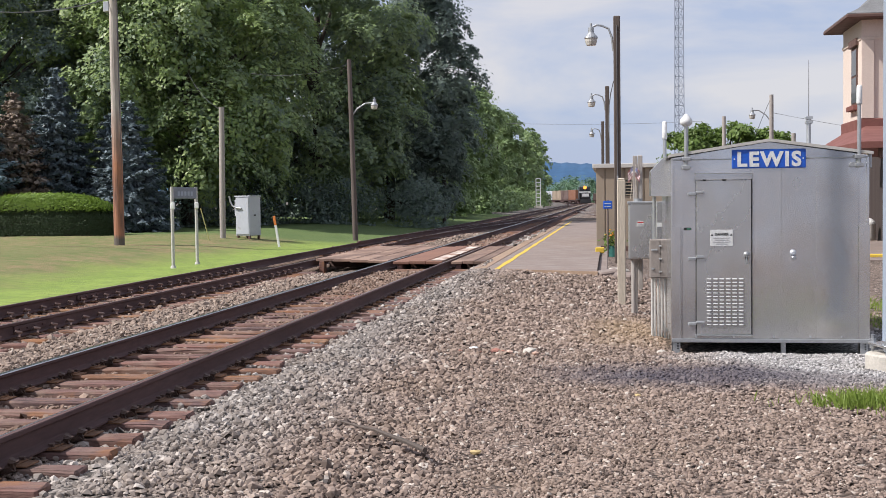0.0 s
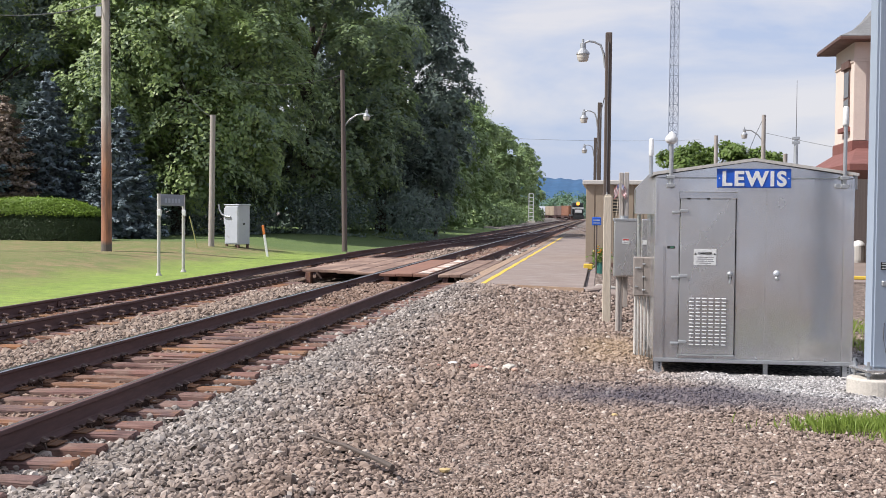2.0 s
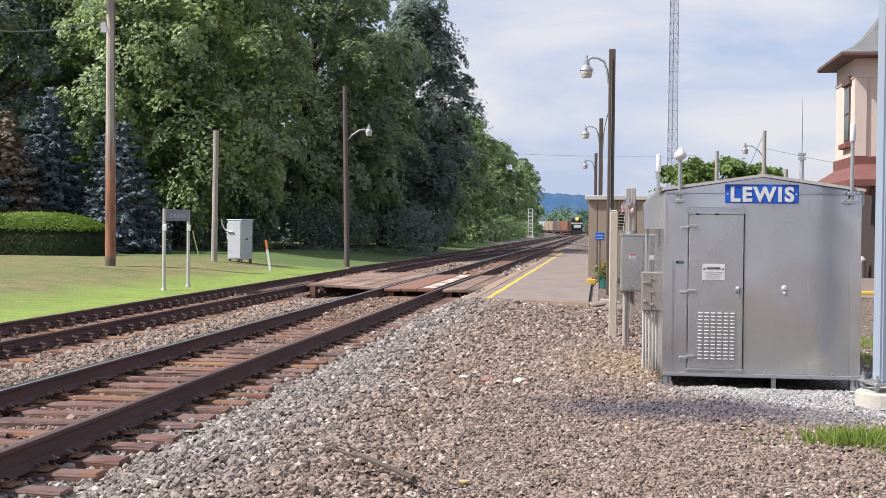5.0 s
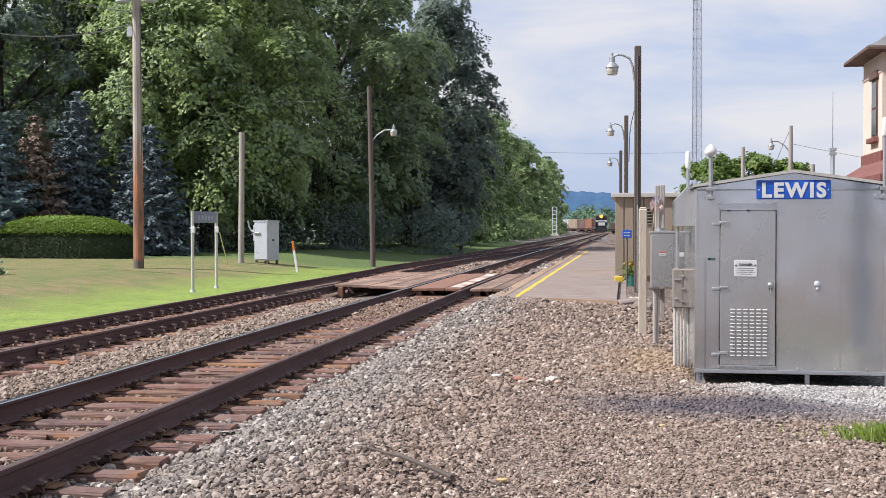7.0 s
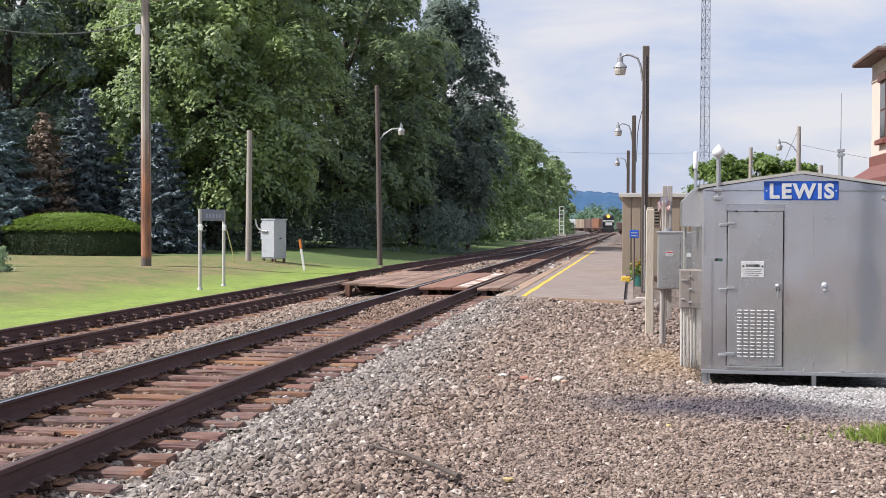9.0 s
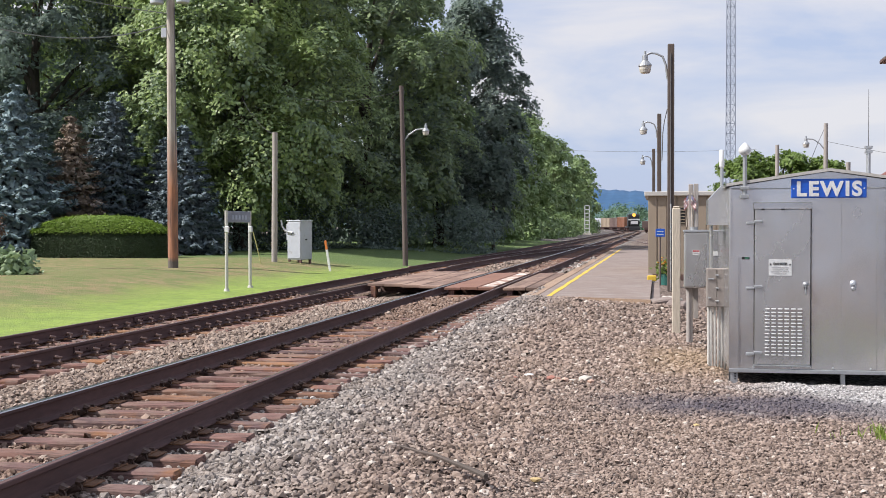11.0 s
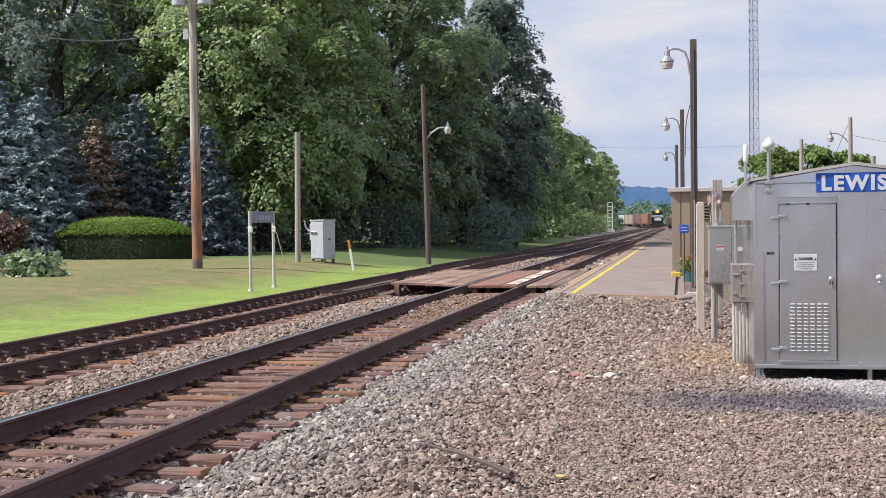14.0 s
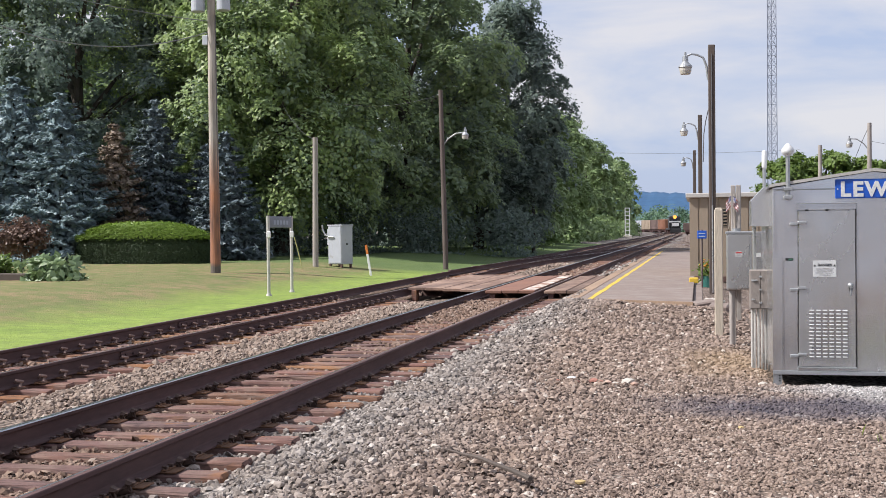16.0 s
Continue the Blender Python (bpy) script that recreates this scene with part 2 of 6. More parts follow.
M["concrete"] = surf("pale_concrete", (0.56, 0.52, 0.45), (0.48, 0.44, 0.39), 0.9, s1=2, s2=50, bump=0.4, deep=0.004, stain=(0.33, 0.30, 0.26), edge=(0.55, 0.7))


def sheet_metal(name, c, rough, metal, vary):
    """Weathered aluminium sheet: slightly buckled, cloudy in tone and roughness, streaked and scuffed here and there.
    """
    m, n, l, b = nodes(name)
    cloud = ramp(n, l, grain(n, l, 1.3, 5, (1, 1, 0.6)), ((0.3, (0, 0, 0)), (0.72, (1, 1, 1))))
    col = mixed(n, l, cloud, c, tuple(v * 0.86 for v in c))
    col = mixed(n, l, ramp(n, l, grain(n, l, 9, 5, (1, 1, 0.06)), ((0.58, (0, 0, 0)), (0.85, (0.16, 0.16, 0.16)))), col, (0.40, 0.37, 0.34))
    scuff = ramp(n, l, grain(n, l, 3.4, 7, (1, 1, 1.3), 0.68), ((0.62, (0, 0, 0)), (0.82, (0.4, 0.4, 0.4))))
    col = mixed(n, l, scuff, col, (0.72, 0.71, 0.69))
    col = mixed(n, l, 1.0, col, ramp(n, l, n.new("ShaderNodeObjectInfo").outputs["Random"], ((0, (1 - vary,) * 3), (1, (1 + vary * 0.6,) * 3))), "MULTIPLY")
    l.new(col, b.inputs["Base Color"])
    b.inputs["Metallic"].default_value = metal
    l.new(ramp(n, l, cloud, ((0, (rough - 0.05,) * 3), (1, (rough + 0.10,) * 3))), b.inputs["Roughness"])
    bp = n.new("ShaderNodeBump")
    bp.inputs["Strength"].default_value, bp.inputs["Distance"].default_value = 0.25, 0.05
    l.new(grain(n, l, 1.7, 1, (1, 1, 0.7)), bp.inputs["Height"])
    l.new(bp.outputs[0], b.inputs["Normal"])
    return m


M["alu"] = sheet_metal("dull_aluminium_sheet", (0.69, 0.69, 0.695), 0.18, 0.88, 0.10)
# Darker copy of alu: the door's greyer tone and shade put into the colour.
M["alu_dark"] = sheet_metal("shaded_aluminium_sheet", (0.59, 0.588, 0.585), 0.24, 0.8, 0.05)
M["steel"] = surf("galvanised_steel", (0.50, 0.51, 0.52), (0.40, 0.41, 0.42), 0.45, 0.7, s1=5, s2=80, bump=0.1, deep=0.002)
M["bluesteel"] = surf("blue_grey_painted_steel", (0.33, 0.38, 0.45), (0.28, 0.33, 0.40), 0.45, 0.1, s1=0.9, s2=50, fine=0.1, bump=0.04, deep=0.002, stretch=(1, 1, 0.3))
M["blue"] = surf("blue_enamel", (0.012, 0.11, 0.55), (0.012, 0.09, 0.48), 0.4, s1=2, s2=50, bump=0.05)
M["black"] = surf("dark_gap", (0.02, 0.02, 0.02), (0.015, 0.015, 0.015), 0.9, bump=0)
M["pole_grey"] = surf("weathered_grey_pole", (0.43, 0.39, 0.355), (0.32, 0.285, 0.26), 0.85, s1=1.5, s2=40, stretch=(1, 1, 0.12), bump=0.5, deep=0.01)
M["pole_brown"] = surf("creosoted_brown_pole", (0.135, 0.102, 0.09), (0.10, 0.078, 0.07), 0.8, s1=1.2, s2=40, stretch=(1, 1, 0.12), bump=0.5, deep=0.01)
M["pole_dark"] = surf("dark_stained_timber_pole", (0.115, 0.085, 0.07), (0.075, 0.06, 0.05), 0.8, s1=1.2, s2=40, stretch=(1, 1, 0.12), bump=0.5, deep=0.01)
M["bark"] = surf("tree_bark", (0.10, 0.08, 0.06), (0.06, 0.05, 0.04), 0.9, s1=2, s2=20, bump=0.8, deep=0.03)
M["post_wood"] = surf("pale_treated_post", (0.64, 0.56, 0.45), (0.50, 0.43, 0.34), 0.85, s1=2, s2=40, stretch=(1, 1, 0.15), bump=0.4)
M["tan"] = surf("tan_painted_siding", (0.33, 0.26, 0.19), (0.28, 0.225, 0.165), 0.75, s1=1, s2=40, bump=0.2)
M["fascia"] = surf("pale_metal_fascia", (0.55, 0.52, 0.48), (0.45, 0.43, 0.40), 0.6, s1=1, s2=40, bump=0.1)
M["cabinet"] = surf("pale_grey_cabinet_paint", (0.49, 0.51, 0.55), (0.42, 0.44, 0.48), 0.5, 0.2, s1=1.5, s2=40, bump=0.1, stain=(0.36, 0.36, 0.36), edge=(0.6, 0.72), fine=0.15)
M["pvc"] = surf("pale_conduit", (0.58, 0.56, 0.52), (0.48, 0.46, 0.43), 0.6, s1=2, s2=40, bump=0.1)
M["cable"] = surf("grey_weathered_cable", (0.30, 0.31, 0.32), rough=0.7, bump=0)
M["wire"] = surf("dark_cable", (0.13, 0.13, 0.14), rough=0.7, bump=0)
M["brick"] = surf("cream_brick", (0.70, 0.585, 0.505), (0.65, 0.54, 0.465), 0.85, s1=1.0, s2=30, bump=0.3)
M["redpaint"] = surf("faded_red_roof_paint", (0.21, 0.075, 0.060), (0.165, 0.062, 0.05), 0.75, s1=1.5, s2=30, bump=0.3)
M["slate"] = surf("grey_slate_roof", (0.20, 0.20, 0.20), (0.15, 0.15, 0.15), 0.75, s1=2, s2=14, bump=0.7, deep=0.02)
M["brown_trim"] = surf("brown_painted_trim", (0.14, 0.075, 0.055), (0.10, 0.055, 0.045), 0.6, s1=2, s2=40, bump=0.1)
M["glass"] = surf("dark_window_glass", (0.03, 0.035, 0.04), (0.025, 0.03, 0.035), 0.08, s1=1, s2=5, bump=0)
# Maple tones blend sunlit green with bluish shade and haze in the colour.
M["leaf_mid"] = leafy("green_maple_leaves", (0.14, 0.19, 0.205), (0.42, 0.53, 0.165), 0.44, 0.35, 0.3)
M["leaf_dark"] = leafy("dark_maple_leaves", (0.142, 0.175, 0.19), (0.245, 0.315, 0.235), 0.44, 0.4, 0.15)
M["leaf_deep"] = leafy("deep_green_maple_leaves", (0.13, 0.17, 0.19), (0.34, 0.435, 0.17), 0.44, 0.4, 0.2)
M["leaf_light"] = leafy("light_green_leaves", (0.09, 0.15, 0.035), (0.19, 0.27, 0.065), 0.35)
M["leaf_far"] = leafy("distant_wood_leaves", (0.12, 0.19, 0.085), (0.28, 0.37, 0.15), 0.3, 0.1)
# Far leaves with distance haze mixed into the green.
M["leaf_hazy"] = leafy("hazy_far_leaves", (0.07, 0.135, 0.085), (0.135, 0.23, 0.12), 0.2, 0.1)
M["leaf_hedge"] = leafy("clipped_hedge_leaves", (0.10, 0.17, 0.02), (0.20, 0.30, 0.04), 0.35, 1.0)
# Hedge sides: shade put into a darker leaf colour.
M["leaf_hedge_shade"] = leafy("shaded_hedge_leaves", (0.030, 0.044, 0.026), (0.050, 0.072, 0.034), 0.1, 1.0, 0.1)
M["leaf_hosta"] = leafy("pale_hosta_leaves", (0.12, 0.19, 0.08), (0.28, 0.36, 0.19), 0.25, 1.0, 0.4)
M["leaf_bronze"] = leafy("bronze_shrub_leaves", (0.10, 0.06, 0.045), (0.19, 0.12, 0.09), 0.3, 1.0)
M["needle_blue"] = leafy("blue_spruce_needles", (0.125, 0.175, 0.185), (0.335, 0.43, 0.45), 0.15, 0.6)
M["needle_dark"] = leafy("dark_spruce_needles", (0.118, 0.152, 0.165), (0.23, 0.285, 0.305), 0.15, 0.6)
M["needle_brown"] = leafy("browned_spruce_needles", (0.19, 0.155, 0.13), (0.40, 0.315, 0.24), 0.1, 0.8)
M["blade"] = leafy("grass_blades", (0.20, 0.29, 0.055), (0.33, 0.41, 0.10), 0.5, 1.0)


# ---------- building helpers ----------
def finish(name, bm, material, smooth=False):
    me = bpy.data.meshes.new(name)
    bm.to_mesh(me)
    bm.free()
    for k in material if isinstance(material, (list, tuple)) else [material]:
        me.materials.append(k)
    if smooth:
        me.shade_smooth()
    return me


def part(name, bm, material, parent=None, label="", smooth=False):
    """Links a bmesh as one mesh object, under a thing or a part."""
    ob = new(name, finish(name, bm, material, smooth))
    ob.parent = parent
    if label:
        ob["label"] = label
    return ob


def root(name, label, category, at=(0, 0, 0), turn=0.0, group="", kind=""):
    ob = new(name)
    ob.empty_display_size = 0.2
    ob.location, ob.rotation_euler = at, (0, 0, radians(turn))
    return tagged(ob, label, category, group, kind)


def box(a, b, bevel=0.0, bm=None, turn=None, seg=1):
    """A box from corner a to corner b, with its edges rounded; joined to bm where one is given."""
    own = bmesh.new()
    size = [abs(q - p) for p, q in zip(a, b)]
    mid = [(p + q) / 2 for p, q in zip(a, b)]
    bmesh.ops.create_cube(own, size=1, matrix=Matrix.LocRotScale(mid, None, size))
    if bevel:
        bmesh.ops.bevel(own, geom=own.edges[:], offset=min(bevel, min(size) * 0.45), segments=seg, affect="EDGES")
    if turn is not None:
        own.transform(turn)
    return joined(bm, own)


def joined(bm, own):
    if bm is None:
        return own
    me = bpy.data.meshes.new("tmp")
    own.to_mesh(me)
    own.free()
    bm.from_mesh(me)
    bpy.data.meshes.remove(me)
    return bm


def rod(p, q, r, r2=None, seg=10, bm=None, caps=True):
    """A round bar from p to q."""
    own = bmesh.new()
    p, q = Vector(p), Vector(q)
    d = q - p
    m = Matrix.Translation((p + q) / 2) @ d.to_track_quat("Z", "Y").to_matrix().to_4x4()
    bmesh.ops.create_cone(own, cap_ends=caps, segments=seg, radius1=r, radius2=r if r2 is None else r2, depth=d.length, matrix=m)
    return joined(bm, own)


def tube(points, r, seg=8, bm=None):
    """A bent round bar through the points."""
    pts = [Vector(p) for p in points]
    own = bmesh.new()
    rings = []
    for i, p in enumerate(pts):
        d = (pts[min(i + 1, len(pts) - 1)] - pts[max(i - 1, 0)]).normalized()
        side = d.cross(Vector((0.13, 0.31, 0.94))).normalized()
        up = side.cross(d)
        rr = r[i] if isinstance(r, (list, tuple)) else r
        rings.append([own.verts.new(p + (side * math.cos(2 * math.pi * k / seg) + up * math.sin(2 * math.pi * k / seg)) * rr) for k in range(seg)])
    for a, b in zip(rings, rings[1:]):
        for k in range(seg):
            own.faces.new((a[k], a[(k + 1) % seg], b[(k + 1) % seg], b[k]))
    own.faces.new(rings[0][::-1])
    own.faces.new(rings[-1])
    bmesh.ops.recalc_face_normals(own, faces=own.faces[:])
    return joined(bm, own)


def lathe(profile, seg=20, at=(0, 0, 0), bm=None):
    """A turned body from (radius, height) pairs."""
    own = bmesh.new()
    rings = [[own.verts.new((at[0] + r * math.cos(2 * math.pi * k / seg), at[1] + r * math.sin(2 * math.pi * k / seg), at[2] + z)) for k in range(seg)] for r, z in profile]
    for a, b in zip(rings, rings[1:]):
        for k in range(seg):
            own.faces.new((a[k], a[(k + 1) % seg], b[(k + 1) % seg], b[k]))
    own.faces.new(rings[0][::-1])
    own.faces.new(rings[-1])
    return joined(bm, own)


def prism(outline, z0, z1, bm=None):
    """An upright body over a flat outline of (x, y)."""
    own = bmesh.new()
    lo, hi = [own.verts.new((x, y, z0)) for x, y in outline], [own.verts.new((x, y, z1)) for x, y in outline]
    own.faces.new(lo[::-1])
    own.faces.new(hi)
    for k in range(len(outline)):
        j = (k + 1) % len(outline)
        own.faces.new((lo[k], lo[j], hi[j], hi[k]))
    bmesh.ops.recalc_face_normals(own, faces=own.faces[:])
    return joined(bm, own)


def arrays(name, verts, faces, material, smooth=False):
    """A mesh from numpy arrays of places and of faces with equal corners."""
    me = bpy.data.meshes.new(name)
    nf, k = faces.shape
    me.vertices.add(len(verts))
    me.vertices.foreach_set("co", np.ascontiguousarray(verts, dtype=np.float32).ravel())
    me.loops.add(nf * k)
    me.loops.foreach_set("vertex_index", np.ascontiguousarray(faces, dtype=np.int32).ravel())
    me.polygons.add(nf)
    me.polygons.foreach_set("loop_start", np.arange(0, nf * k, k, dtype=np.int32))
    me.update(calc_edges=True)
    me.materials.append(material)
    me.shade_smooth() if smooth else me.shade_flat()
    return me


def smoothstep(a, b, v):
    k = np.clip((np.asarray(v, float) - a) / (b - a), 0, 1)
    return k * k * (3 - 2 * k)


def height(x, y):
    """The lie of the land: ballast shoulder, yard, lawn bank; the hollow at the utility pole is shaped to fit the
    camera's view.
    """
    x, y = np.asarray(x, float), np.asarray(y, float)
    z = 0.085 * (1 - smoothstep(-2.7, -0.4, x))
    z = z + 0.20 * smoothstep(20.5, 25.0, y) * smoothstep(-3.6, -2.8, x) * (1 - smoothstep(0.0, 1.2, x))
    z = z - 0.05 * (smoothstep(-6.45, -6.15, x) - smoothstep(-3.50, -3.15, x)) - 0.095 * (smoothstep(-9.95, -9.65, x) - smoothstep(-7.4, -7.0, x))
    z = z - 0.10 * (smoothstep(27.0, 28.8, y) - smoothstep(39.5, 41.0, y)) * (smoothstep(-8.1, -7.7, x) - smoothstep(-3.3, -3.0, x))
    z = z - 0.065 * (smoothstep(13.9, 14.6, y) - smoothstep(17.3, 18.2, y)) * (smoothstep(0.35, 0.85, x) - smoothstep(3.0, 3.4, x))
    z = z + 0.10 * (smoothstep(20.5, 23.5, y) - smoothstep(27.4, 28.6, y)) * (smoothstep(-5.50, -5.35, x) - smoothstep(-4.25, -4.10, x))
    z = z - 0.13 * np.exp(-((x + 16.9) ** 2 + (y - 39.0) ** 2) / 5.0)
    lawn = 0.42 * (1 - smoothstep(-17.0, -11.0, x))
    z = z + lawn + 0.5 * (1 - smoothstep(-60, -22, x))
    return z + 0.012 * np.sin(x * 2.1 + y * 0.7) * np.cos(y * 1.3 - x * 0.6)


def ground_z(x, y):
    return float(height(x, y))


def sheet(name, xs, ys, material, lift=0.0):
    gx, gy = np.meshgrid(xs, ys)
    v = np.stack([gx.ravel(), gy.ravel(), height(gx, gy).ravel() + lift], 1)
    i = np.arange((len(ys) - 1) * len(xs)).reshape(len(ys) - 1, len(xs))[:, :-1].ravel()
    return arrays(name, v, np.stack([i, i + 1, i + 1 + len(xs), i + len(xs)], 1), material, True)


def scatter(n, x0, x1, y0, y1, rng):
    return np.stack([rng.uniform(x0, x1, n), rng.uniform(y0, y1, n)], 1)


def leaf_mesh(name, c, nrm, size, material, rng, long=1.0, along=None, loose=0.55, small=False):
    """Folded leaves at the places c, facing about nrm, pointing along a given way or any way."""
    n = len(c)
    nrm = nrm + rng.normal(0, loose, (n, 3))
    nrm /= np.linalg.norm(nrm, axis=1)[:, None] + 1e-9
    t = np.cross(nrm, rng.normal(0, 1, (n, 3))) if along is None else along + rng.normal(0, 0.35, (n, 3))
    t /= np.linalg.norm(t, axis=1)[:, None] + 1e-9
    s = np.cross(nrm, t)
    a = (size * rng.uniform(0.6, 1.3, n))[:, None]
    tip, w = t * a * 0.6 * long, s * a * 0.42
    if small:
        v = np.stack([c - tip, c + w * 1.25 + tip * 0.3, c + tip - w * 1.1 - nrm * a * 0.1], 1).reshape(-1, 3)
        return arrays(name, v, np.arange(n * 3).reshape(n, 3), material)
    v = np.stack([c - tip, c + w - nrm * a * 0.14, c + tip - nrm * a * 0.1, c - w - nrm * a * 0.14], 1).reshape(-1, 3)
    return arrays(name, v, np.arange(n * 4).reshape(n, 4), material)


# ---------- ground, lawn, platform ----------
def spread(lo, hi, near0, near1, step):
    """Grid lines: close together between near0 and near1, ever wider outside."""
    g, d = [*np.arange(near0, near1 + 1e-6, step)], step
    a = near0
    while a > lo:
        d *= 1.45
        a = max(a - d, lo)
        g.insert(0, a)
    a, d = near1, step
    while a < hi:
        d *= 1.45
        a = min(a + d, hi)
        g.append(a)
    return np.array(g)


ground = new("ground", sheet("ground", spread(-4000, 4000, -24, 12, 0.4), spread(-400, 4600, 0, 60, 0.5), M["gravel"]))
tagged(ground, "brown and grey crushed stone ground of the yard", "ground", kind="structure")
rng = np.random.default_rng(3)
lx, ly = spread(-900, -10.05, -26.15, -10.05, 0.3), spread(-300, 130, 10, 80, 0.5)
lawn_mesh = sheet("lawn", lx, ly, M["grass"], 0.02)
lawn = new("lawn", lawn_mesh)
for v in lawn_mesh.vertices:
    if v.co.x > -10.5:
        k = noise.noise((v.co.y * 0.5, 3.1, 0)) * 0.25 + noise.noise((v.co.y * 2.3, 7.1, 0)) * 0.12
        v.co.x += k
        v.co.z = ground_z(v.co.x, v.co.y) + (0.02 if v.co.x < -10.15 else -0.01)
tagged(lawn, "mown lawn, lush by the track and dried out behind", "lawn", kind="structure")

# yard road behind the house, in front of the station
road = prism([(5.4, 34.0), (80, 31), (80, 48), (5.4, 48)], 0.0, 0.035)
tagged(part("road", road, M["asphalt"]), "worn grey asphalt drive in front of the station", "road", kind="structure")
kerb = root("kerb", "yellow painted kerb along the station drive", "kerb", kind="structure")
part("kerb_stone", box((5.5, 35.3, 0.03), (60, 35.5, 0.13), 0.02), M["yellow"], kerb)

# ---------- platform ----------
platform = root("platform", "low asphalt station platform with a timber edge and a yellow line", "platform", kind="structure")
part("slab", prism([(-2.72, 26.1), (-0.26, 24.95), (-0.26, 79), (-2.72, 79)], 0.02, 0.30), M["asphalt"], platform)
part("front_lip", prism([(-2.72, 26.04), (-0.24, 24.88), (-0.24, 24.96), (-2.72, 26.11)], 0.1, 0.303), M["timber"], platform, "pale worn lip")
for k in range(11):
    y0 = 26.2 + k * 4.82
    part("edge_board", box((-3.04, y0, 0.12), (-2.73, y0 + 4.80, 0.305 + 0.006 * (k % 2)), 0.015), M["timber"], platform, "sun-bleached timber edge")
line = bmesh.new()
ys = np.linspace(25.9, 78.5, 60)
rows = [(line.verts.new((-2.52 + 0.012 * math.sin(y * 1.7), y, 0.304)), line.verts.new((-2.40 + 0.012 * math.sin(y * 1.3 + 1), y, 0.304))) for y in ys]
for a, b2 in zip(rows, rows[1:]):
    line.faces.new((a[0], a[1], b2[1], b2[0]))
part("yellow_line", line, M["yellow"], platform, "worn yellow safety line")
part("rear_curb", box((-0.26, 25.4, 0.02), (-0.02, 38.3, 0.22), 0.03), M["asphalt"], platform)
for k, (x, y, w) in enumerate(((-0.02, 25.1, 0.5), (0.28, 24.6, 0.42), (0.2, 25.9, 0.3))):
    slabm = box((-w / 2, -0.2, 0), (w / 2, 0.2, 0.13), 0.03)
    ob = part("broken_curb_stone", slabm, M["concrete"] if k == 2 else M["asphalt"])
    ob.location, ob.rotation_euler = (x, y, ground_z(x, y) - 0.01), (0.05, -0.12, 0.4 + k)
    tagged(ob, "broken lump of dark asphalt kerb at the platform end", "rubble")


# ---------- railway tracks ----------
RAIL_PROFILE = [(-0.075, 0), (0.075, 0), (0.075, 0.012), (0.018, 0.03), (0.010, 0.045), (0.010, 0.145), (0.030, 0.155), (0.036, 0.163),
                (0.036, 0.186), (0.030, 0.193), None, None, (-0.030, 0.193), (-0.036, 0.186), (-0.036, 0.163), (-0.030, 0.155), (-0.010, 0.145), (-0.010, 0.045), (-0.018, 0.03), (-0.075, 0.012)]


def rail_mesh(centre, top, worn=(-0.015, 0.025, False)):
    """A rail swept along (x, y) places, its running surface at the height top, polished over the strip worn."""
    bm = bmesh.new()
    shape = [p or (worn[1 if k == 10 else 0], 0.1938) for k, p in enumerate(RAIL_PROFILE)]
    rings = []
    for i, (x, y) in enumerate(centre):
        (x0, y0), (x1, y1) = centre[max(i - 1, 0)], centre[min(i + 1, len(centre) - 1)]
        d = Vector((x1 - x0, y1 - y0, 0)).normalized()
        rings.append([bm.verts.new((x + u * d.y, y - u * d.x, top - 0.193 + w)) for u, w in shape])
    k = len(RAIL_PROFILE)
    for a, b3 in zip(rings, rings[1:]):
        for j in range(k):
            fc = bm.faces.new((a[j], a[(j + 1) % k], b3[(j + 1) % k], b3[j]))
            fc.material_index = 1 if j == 10 or (worn[2] and j in (8, 9)) else 0
    bm.faces.new(rings[0][::-1])
    bmesh.ops.recalc_face_normals(bm, faces=bm.faces[:])
    return bm


def far_bend(y):
    return -max(y - 280, 0) ** 2 / 1136


def track_line(x, y0, y1, step=4.0):
    return [(x + far_bend(y), y) for y in np.arange(y0, y1 + 0.1, step)]


tie_meshes, rng = [], np.random.default_rng(5)
for k in range(6):
    bm = box((-1.30, -0.102, -0.17), (1.30, 0.102, 0.0), 0.016)
    bmesh.ops.subdivide_edges(bm, edges=[e for e in bm.edges if e.calc_length() > 1.5], cuts=6)
    ends = rng.normal(0, 0.035, 2)
    for v in bm.verts:
        v.co += Vector((rng.normal(0, 0.005) + (ends[int(v.co.x > 0)] if abs(v.co.x) > 1.25 else 0), rng.normal(0, 0.005), rng.normal(0, 0.005)))
    tie_meshes.append(finish("tie", bm, M["tie"] if k < 4 else M["tie_rust"]))
bm = box((-0.19, -0.095, 0), (0.19, 0.095, 0.012), 0.004)
box((-0.115, -0.09, 0.01), (-0.078, 0.09, 0.024), 0.004, bm)
box((0.078, -0.09, 0.01), (0.115, 0.09, 0.024), 0.004, bm)
plate_mesh = finish("tie_plate", bm, M["plate"])
bm = bmesh.new()
for s in (-1, 1):
    for yy in (-0.05, 0.045):
        box((s * 0.10 - 0.012, yy - 0.012, 0.0), (s * 0.10 + 0.012, yy + 0.012, 0.035), 0.003, bm)
        box((s * 0.092 - 0.022, yy - 0.018, 0.033), (s * 0.092 + 0.022, yy + 0.018, 0.047), 0.006, bm)
spike_mesh = finish("spikes", bm, M["clip"])
bm = tube([(-0.10, 0, -0.02), (-0.115, 0, 0.02), (-0.09, 0, 0.045), (-0.06, 0, 0.02), (0.05, 0, -0.012), (0.10, 0, 0.005), (0.112, 0, 0.03), (0.085, 0, 0.038)], 0.027, 7)
bm.transform(Matrix.Diagonal((1.2, 1.3, 1.25, 1)))
